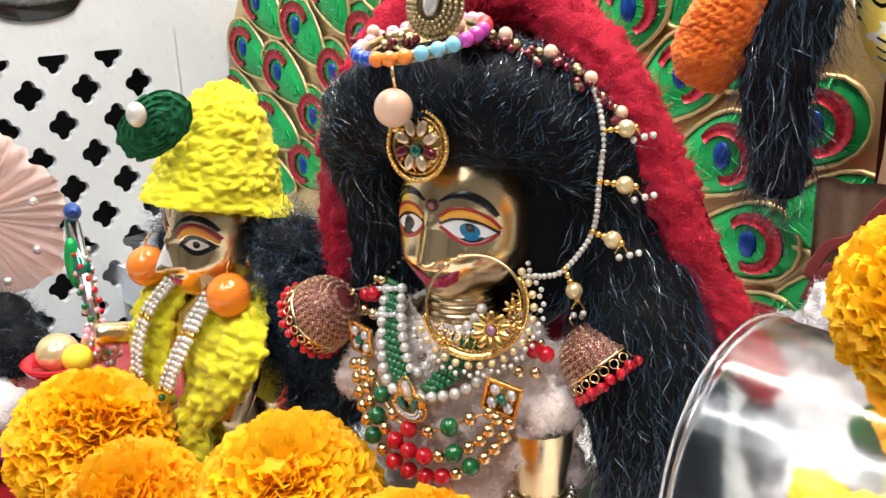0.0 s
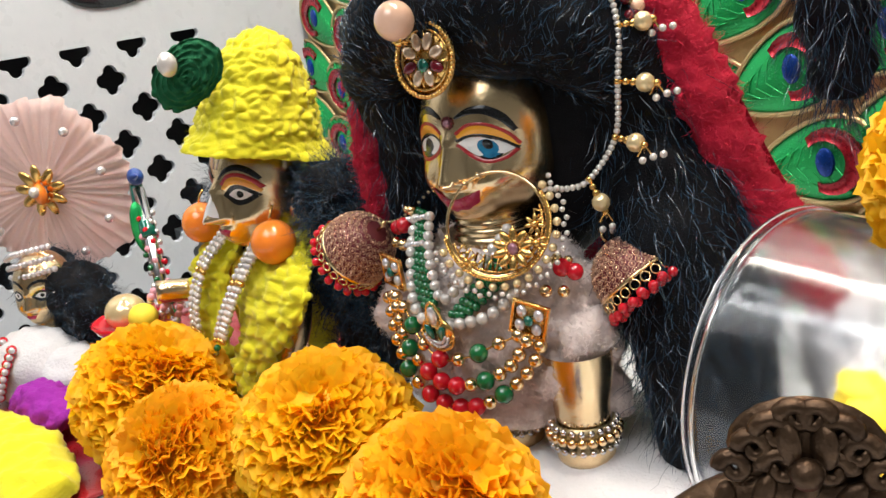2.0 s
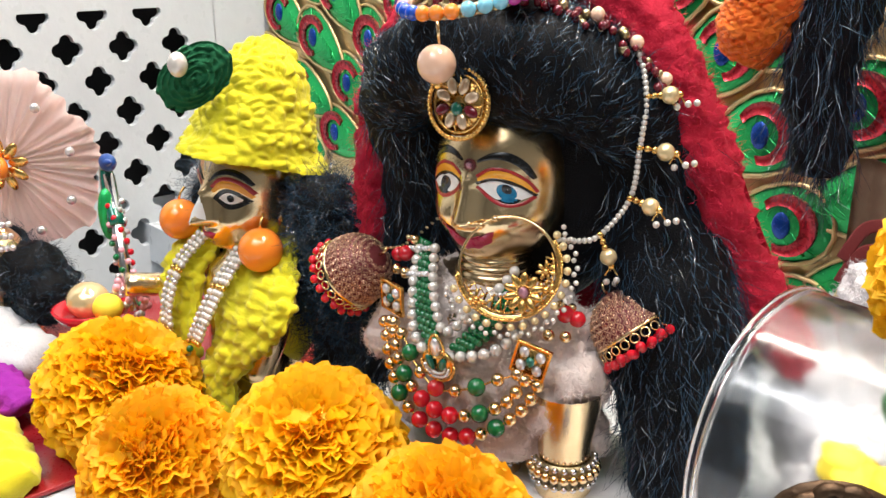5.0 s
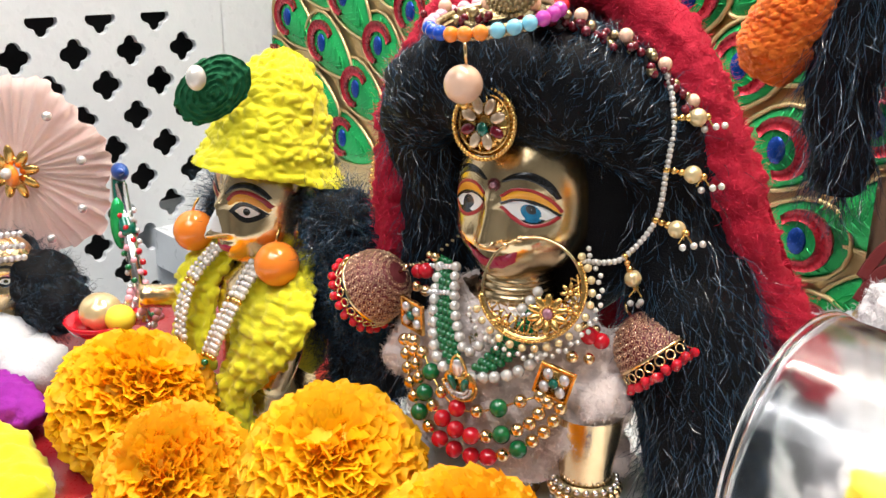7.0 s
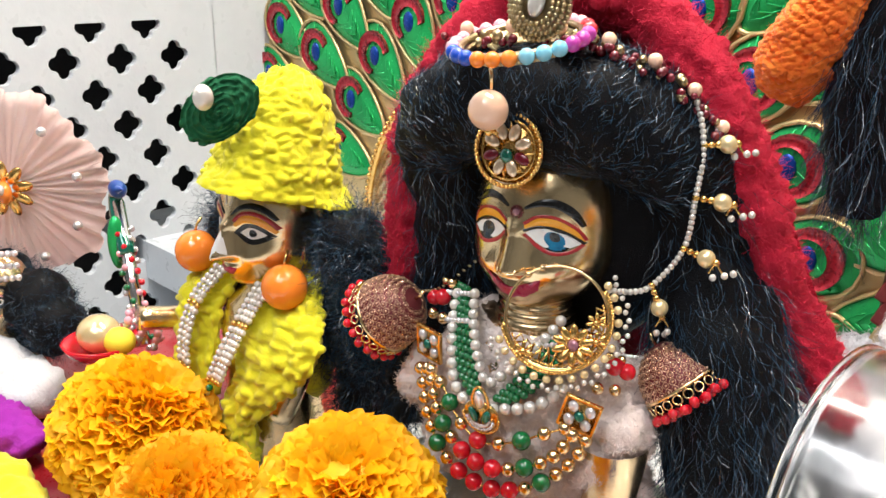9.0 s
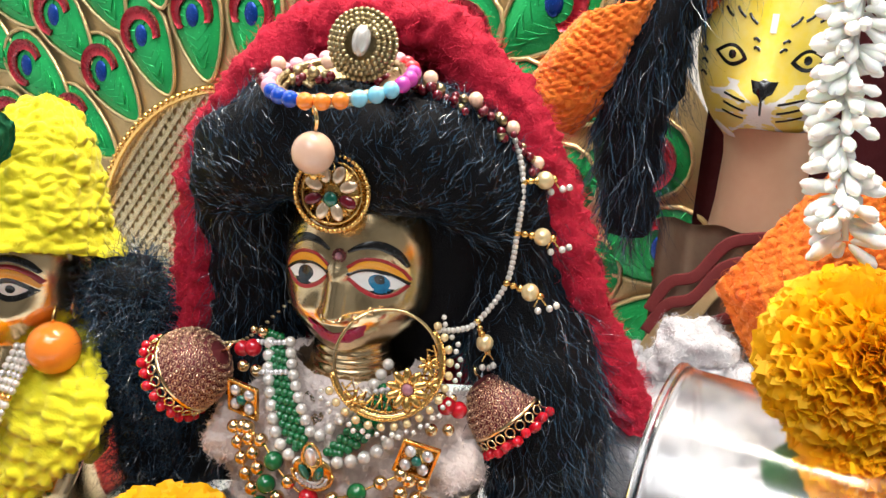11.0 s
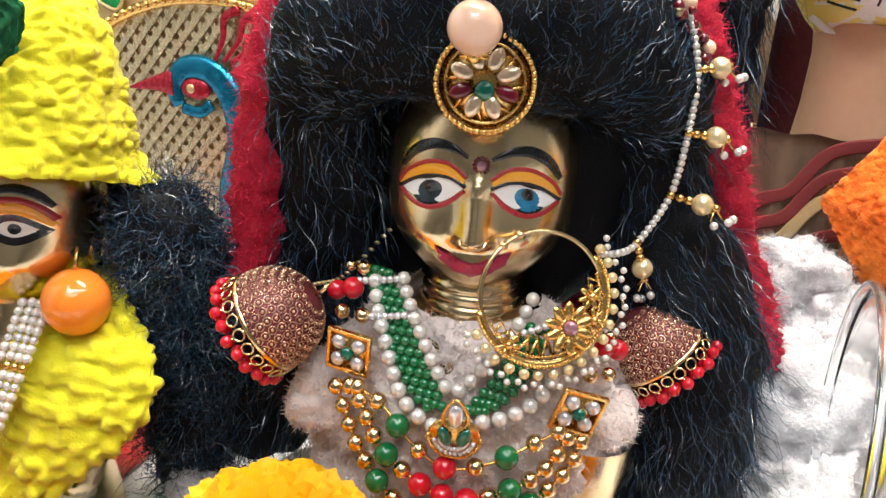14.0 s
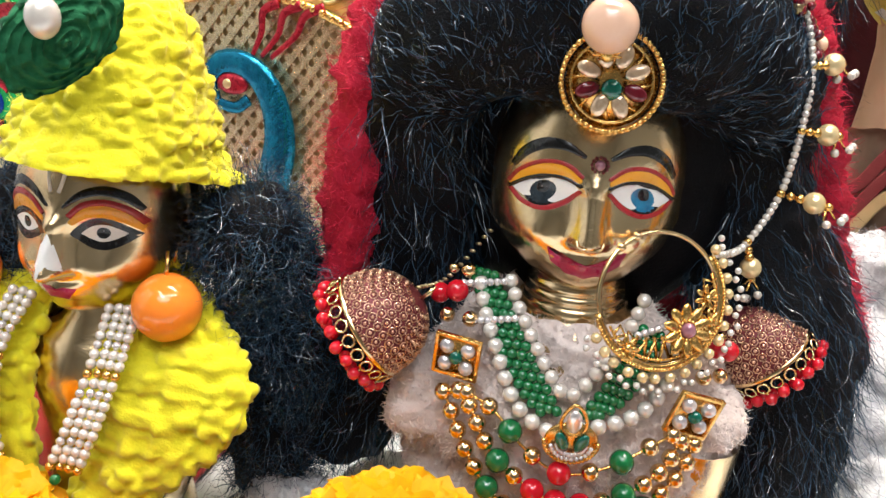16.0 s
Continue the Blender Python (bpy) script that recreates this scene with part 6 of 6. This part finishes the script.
def wool_surface(name, fn, m, label, category, nu=64, nv=64, thick=0.5, fuzz=1500, base=None, fm=None):
    vs, fs = [], []
    for j in range(nv + 1):
        for i in range(nu + 1):
            p = V(fn(i / nu, j / nv))
            p += V((0, -1, 0.2)) * (0.14 * math.sin(i * 1.6) * math.sin(j * 1.6)) + V((0, -1, 0)) * 0.35 * noise.noise(p * 0.5)
            vs.append(p)
    for j in range(nv):
        for i in range(nu):
            fs.append((j * (nu + 1) + i, j * (nu + 1) + i + 1, (j + 1) * (nu + 1) + i + 1, (j + 1) * (nu + 1) + i))
    bm = raw(vs, fs)
    bmesh.ops.solidify(bm, geom=bm.faces, thickness=thick)
    bmesh.ops.recalc_face_normals(bm, faces=bm.faces)
    lumpy(bm, 0.6, 0.2)
    roots = [(p, n + V((random.gauss(0, 0.6), random.gauss(0, 0.6), random.gauss(0, 0.6))), random.uniform(0.2, 0.5), 0.02, 0.4) for p, n in surface_points(bm, fuzz)]
    ob = thing(name, base, label, category)
    part("knit", bm, M[m], ob)
    part("fuzz", strands(roots, 0.012, 3), M[m], ob, kind="stuff")


def cap_shape(u, v):
    a = 2 * math.pi * u
    r = (1.1, 2.0, 2.1, 1.9, 1.7)
    k = v * 4
    i = min(3, int(k))
    rr = r[i] + (r[i + 1] - r[i]) * (k - i)
    return (-6.4 + 2.4 * v + math.cos(a) * rr * 0.85, 19.6 + math.sin(a) * rr * 0.8, 13.9 + 4.9 * v + 0.8 * math.cos(a) * (v - 0.5))


wool_surface("knitted_hood", cap_shape, "orange_wool", "orange and yellow fuzzy knitted cap beside the black wig", "cap", base=(-6.4, 19.6, 13.5), thick=0.3)
wool_surface("knitted_brim", lambda u, v: (-4.6 + 5.2 * u, 20.2 + 1.0 * u, 17.2 + 3.8 * u + (v - 0.5) * 3.0 * (1 - 0.3 * u)), "orange_wool", "orange knitted cap brim over the wig", "cap", base=(-3, 20.6, 17), fuzz=800)


def dress(u, v):
    # from the shoulder, spreading down to the right
    left = 4.8 - 3.55 * min(1, v / 0.6) + 2.5 * max(0, v - 0.6) / 0.4
    return (left + u * (11 - left), 19.2 - 1.4 * math.sin(math.pi * u) - 0.6 * v, 13.6 - 8.8 * v)


wool_surface("wool_dress", dress, "orange_wool", "orange and yellow fuzzy knitted dress of the lion statue", "dress", base=(4, 21, 2), fuzz=7000)

# painted cloth behind the veil, with red and cream wavy stripes
ob = thing("striped_cloth", (-1, 20.6, -2), "painted cloth with wavy red, cream and green stripes", "cloth")
vs, fs = [], []
for i in range(25):
    for j in range(25):
        vs.append((-1.6 + 5.1 * i / 24, 20.6 + 0.3 * math.sin(i * 0.7), -2.1 + 12.4 * j / 24))
for i in range(24):
    for j in range(24):
        fs.append((i * 25 + j, (i + 1) * 25 + j, (i + 1) * 25 + j + 1, i * 25 + j + 1))
bm = raw(vs, fs)
bmesh.ops.solidify(bm, geom=bm.faces, thickness=0.15)
part("cloth", bm, M["stripe_cloth"], ob)
for k, (z, c) in enumerate(((2.5, "leaf"), (5.2, "stripe_red"), (6.7, "foil_gold"), (7.6, "stripe_red"), (8.6, "stripe_red"))):
    line = smooth_line([(-1.5, 23.8, z - 2.4), (-1.2, 23.8, z - 1.7), (-0.7, 23.8, z - 0.9), (0.3, 23.8, z - 0.4), (1.4, 23.8, z + 1.2), (3.2, 23.8, z + 1.8)], 30)
    bm = pipe(line, 0.26, 8)
    for v in bm.verts:
        v.co.y = 20.22 + (v.co.y - 23.8) * 0.06
    part("stripe", bm, M[c], ob)


bm = bmesh.new()
vs, fs = [], []
for i in range(61):
    for j in range(13):
        vs.append((-1.2 + 30 * i / 60, 25.6 + 0.5 * math.sin(i * 0.9) * (0.5 + j / 24), -2.1 + 34 * j / 12))
for i in range(60):
    for j in range(12):
        fs.append((i * 13 + j, (i + 1) * 13 + j, (i + 1) * 13 + j + 1, i * 13 + j + 1))
raw(vs, fs, 0, bm)
bmesh.ops.solidify(bm, geom=bm.faces, thickness=0.15)
whole("maroon_curtain", bm, M["maroon"], (10, 25.6, -2.1), "plain maroon cloth hanging in folds behind the lion statue", "curtain")


# ---- garland of jasmine and marigold on the right ----
def jasmine():
    ob = thing("jasmine_garland", (5.6, 11.6, 12), "hanging garland of white jasmine buds", "garland")
    rnd = random.Random(11)
    mesh = mesh_of("bud", lathe([(0.0, 0.0), (0.1, 0.12), (0.16, 0.5), (0.22, 0.8), (0.12, 1.02), (0.0, 1.1)], 8), M["jasmine"], V((0, 0, 0)))
    path = along([V((5.0, 13.6, 22)), V((5.0, 13.2, 19)), V((5.2, 12.4, 16.0)), V((5.9, 11.5, 12.7))], 0.36)
    for k, p in enumerate(path):
        for j in range(7):
            a = rnd.uniform(0, 6.28)
            d = V((math.cos(a), math.sin(a), rnd.uniform(-0.9, 0.1))).normalized()
            o = new("bud", mesh)
            o.parent = ob
            o.rotation_mode = "QUATERNION"
            o.rotation_quaternion = d.to_track_quat("Z", "Y")
            s = rnd.uniform(0.8, 1.1)
            o.scale = (s, s, s)
            o.location = (p + d * 0.12 - base_of(ob)) * CM
    part("string", pipe(path[::3] + [path[-1]], 0.1, 6), M["jasmine"], ob)


jasmine()
settle(marigold(2.7, 7, M["marigold"], "large yellow-orange marigold hanging at the foot of the jasmine garland"), 6.7, 9.2, 10.2, 60, 15, 40)
settle(marigold(2.5, 8, M["marigold_orange"], "deep orange marigold hanging below another marigold"), 7.6, 9.4, 7.4, 60, 25, 80)


# ---- glass tumbler lying on its side, with blossoms and cotton ----
def tumbler():
    m = Matrix.Translation((2.2, 8.4, 4.4)) @ pose(0, 0, 0, 0, 90, 0)
    ob = thing("glass_tumbler", (7, 8.4, 0), "clear glass tumbler lying on its side with its mouth open", "glass")
    R = 4.4
    o = part("wall", lathe([(R, 0.0), (R + 0.12, 0.1), (R + 0.05, 0.3), (R - 0.15, 5), (R - 0.4, 11), (R - 1.2, 11.6), (0.0, 11.6), (0.0, 11.2), (R - 1.3, 11.2), (R - 0.62, 10.8), (R - 0.37, 5), (R - 0.18, 0.3), (R - 0.14, 0.05)], 64, m), M["glass"], ob)
    o.visible_shadow = False
    o = part("rim", lathe([(R + 0.02, -0.12), (R + 0.16, -0.05), (R + 0.16, 0.12), (R + 0.02, 0.2), (R - 0.1, 0.05)], 64, m @ Matrix.Translation((0, 0, -0.16)), closed=True), M["glass"], ob)
    o.visible_shadow = False
    rnd = random.Random(6)
    ob = thing("yellow_blossom", (7, 8.4, 1), "yellow blossoms with green leaves inside the glass", "flower")
    for k in range(26):
        c = V((4.5 + rnd.uniform(0, 5), 8.4 + rnd.uniform(-1.8, 1.8), 1.6 + rnd.uniform(0, 3.4)))
        part("floret", knead(ball(0.75, c, 12, 9, (1.1, 1, 0.8)), 0.3, 0.35, k), M["blossom"], ob)
    for k in range(4):
        c = V((5 + k * 1.1, 7.2, 4.4 + 0.3 * (k % 2)))
        part("leaf", ball(0.4, c, 10, 6, (1.0, 0.2, 0.6)), M["leaf"], ob)


tumbler()


def cotton(p, r, sc, seed):
    bm = ball(r, p, 48, 34, sc)
    knead(bm, 0.55, 0.9, seed)
    knead(bm, 0.25, 0.3, seed)
    roots = [(q, n + V((random.gauss(0, 0.9), random.gauss(0, 0.9), random.gauss(0, 0.9))), random.uniform(0.2, 0.5), 0.0, 0.7) for q, n in surface_points(bm, 2600)]
    lo = min(v.co.z for v in bm.verts)
    ob = thing("cotton_tuft", (p[0], p[1], lo), "fluffy white cotton tuft lying on the altar", "cotton", "cotton tufts")
    part("tuft", bm, M["white_wool"], ob)
    part("loose_fibre", strands(roots, 0.014, 4), M["white_wool"], ob, kind="stuff")


for k, (p, r, sc) in enumerate((((1.0, 18.4, 5.2), 1.5, (1.1, 0.8, 1.2)), ((2.6, 18.0, 3.8), 1.7, (1.2, 0.8, 1.1)), ((4.4, 17.8, 3.2), 1.6, (1.2, 0.8, 1.0)), ((0.6, 18.3, 2.4), 1.6, (1.1, 0.8, 1.2)), ((2.6, 17.6, 0.2), 2.2, (1.4, 0.8, 1.1)), ((1.4, 14.5, 2.2), 2.2, (1.2, 1, 1.2)), ((2.5, 12.5, -0.2), 2.0, (1.1, 1, 1)), ((-2.0, 20.5, 2.8), 1.6, (1.3, 1, 1)), ((-0.6, 19.5, 3.6), 1.1, (1, 1, 1)), ((4.6, 9.4, 3.4), 1.9, (0.9, 0.9, 1.2)), ((5.0, 8.4, 1.6), 1.5, (1.0, 1.2, 1.0)), ((-15.6, 5.5, -0.9), 1.2, (1.1, 1, 1.0)), ((1.2, 9.0, -0.8), 1.4, (1.3, 1.2, 1)))):
    cotton(p, r, sc, k * 3.3)

# cotton cushion under the large statue
bm = ball(1, (-7.2, 6.5, -0.95), 40, 20, (8.2, 6.0, 1.25))
knead(bm, 0.25, 1.0, 9)
whole("cushion", bm, M["cloth_white"], (-7.2, 6.5, -2.1), "flat white cotton cushion under the brass statue", "cushion")
# red cloth under the left statues
whole("altar_cloth", knead(box(18, 22, 0.25, (-29, 4, -1.9), 0.1), 0.05, 3), M["paint_red"], (-30, 4, -2.05), "red cloth spread under the smaller statues", "cloth")


# ---- bronze mirror frame in front ----
def bronze_frame():
    c = V((7.4, 0.6, 3.2))
    m = Matrix.Translation(c) @ pose(0, 0, 0, -6, 0, 32)
    ob = thing("bronze_frame", (c.x, c.y, -2.1), "antique bronze oval frame with a scrolled crest and pink picture", "picture frame")
    ax, az = 3.5, 3.6

    def ell(a, k, y=0.0):
        return m @ V((math.cos(a) * ax * k, y, math.sin(a) * az * k))

    n = 72
    vs, fs = [], []
    prof = ((1.04, 0.35), (1.06, 0.0), (1.0, -0.28), (0.93, -0.32), (0.87, -0.18), (0.82, -0.22), (0.78, 0.0), (0.78, 0.35))
    for i in range(n):
        a = 2 * math.pi * i / n
        vs += [ell(a, k, y) for k, y in prof]
    p = len(prof)
    for i in range(n):
        for j in range(p):
            fs.append((i * p + j, ((i + 1) % n) * p + j, ((i + 1) % n) * p + (j + 1) % p, i * p + (j + 1) % p))
    bm = raw(vs, fs)
    bmesh.ops.recalc_face_normals(bm, faces=bm.faces)
    part("moulding", bm, M["bronze"], ob)
    for i in range(30):
        a = 2 * math.pi * (i + 0.5) / 30
        q = Matrix.Translation(ell(a, 0.97, -0.3)) @ m.to_3x3().to_4x4() @ Matrix.Rotation(-a, 4, "Y")
        part("leaf_scroll", ball(1, (0, 0, 0), 10, 7, (0.42, 0.16, 0.2), m=q @ pose(0, 0, 0, 0, 30, 0)), M["bronze"], ob)
    for s in (-1, 1):
        for k, (x, z, r) in enumerate(((0.42, 3.9, 0.34), (0.85, 4.25, 0.3), (0.5, 4.55, 0.34), (1.2, 3.85, 0.28), (0.15, 4.85, 0.28))):
            pts = [m @ V((s * (x + math.cos(t) * r * (1 - t / 9)), -0.3, z + math.sin(t) * r * (1 - t / 9))) for t in np.linspace(0, 7, 16)]
            part("crest_scroll", pipe(pts, 0.17, 7, taper=lambda u: 1 - 0.4 * u), M["bronze"], ob)
        part("petal", ball(0.4, m @ V((s * 0.3, -0.35, 4.35)), 10, 8, (0.7, 0.4, 1.1)), M["bronze"], ob)
    part("crest_bead", ball(0.3, m @ V((0, -0.5, 3.9)), 12, 8), M["bronze"], ob)
    part("crest_back", ball(1, (0, 0, 0), 16, 10, (1.35, 0.25, 0.95), m=m @ Matrix.Translation((0, 0, 4.2))), M["bronze"], ob)
    part("picture", raw([ell(2 * math.pi * i / n, 0.8, 0.2) for i in range(n)], [tuple(range(n))]), M["pink_card"], ob, "pink picture card")
    part("strut", box(0.5, 0.5, 6.5, (c.x - 0.8, c.y + 1.2, 1.0), 0.08), M["bronze"], ob)
    # small ornaments fixed on the picture
    for k in range(5):
        part("pearl", ball(0.3, m @ V((-0.9 + 0.7 * k, -0.2, 0.9 - 0.1 * k)), 10, 8), M["pearl"], ob)
    part("green_stone", ball(1, (0, 0, 0), 10, 8, (0.6, 0.15, 0.16), m=m @ Matrix.Translation((-0.6, -0.2, 1.6))), M["emerald"], ob)
    part("gold_stone", ball(0.25, m @ V((0.6, -0.2, 1.7)), 10, 8), M["gold"], ob)


bronze_frame()

wool_heap("wool_hem", [(-1.8, 2.6, -0.6), (-0.4, 2.4, -0.4), (1.0, 2.2, -0.6)], 0.8, "blue_wool", "dark blue wool border lying on the altar", 0.7, 2)
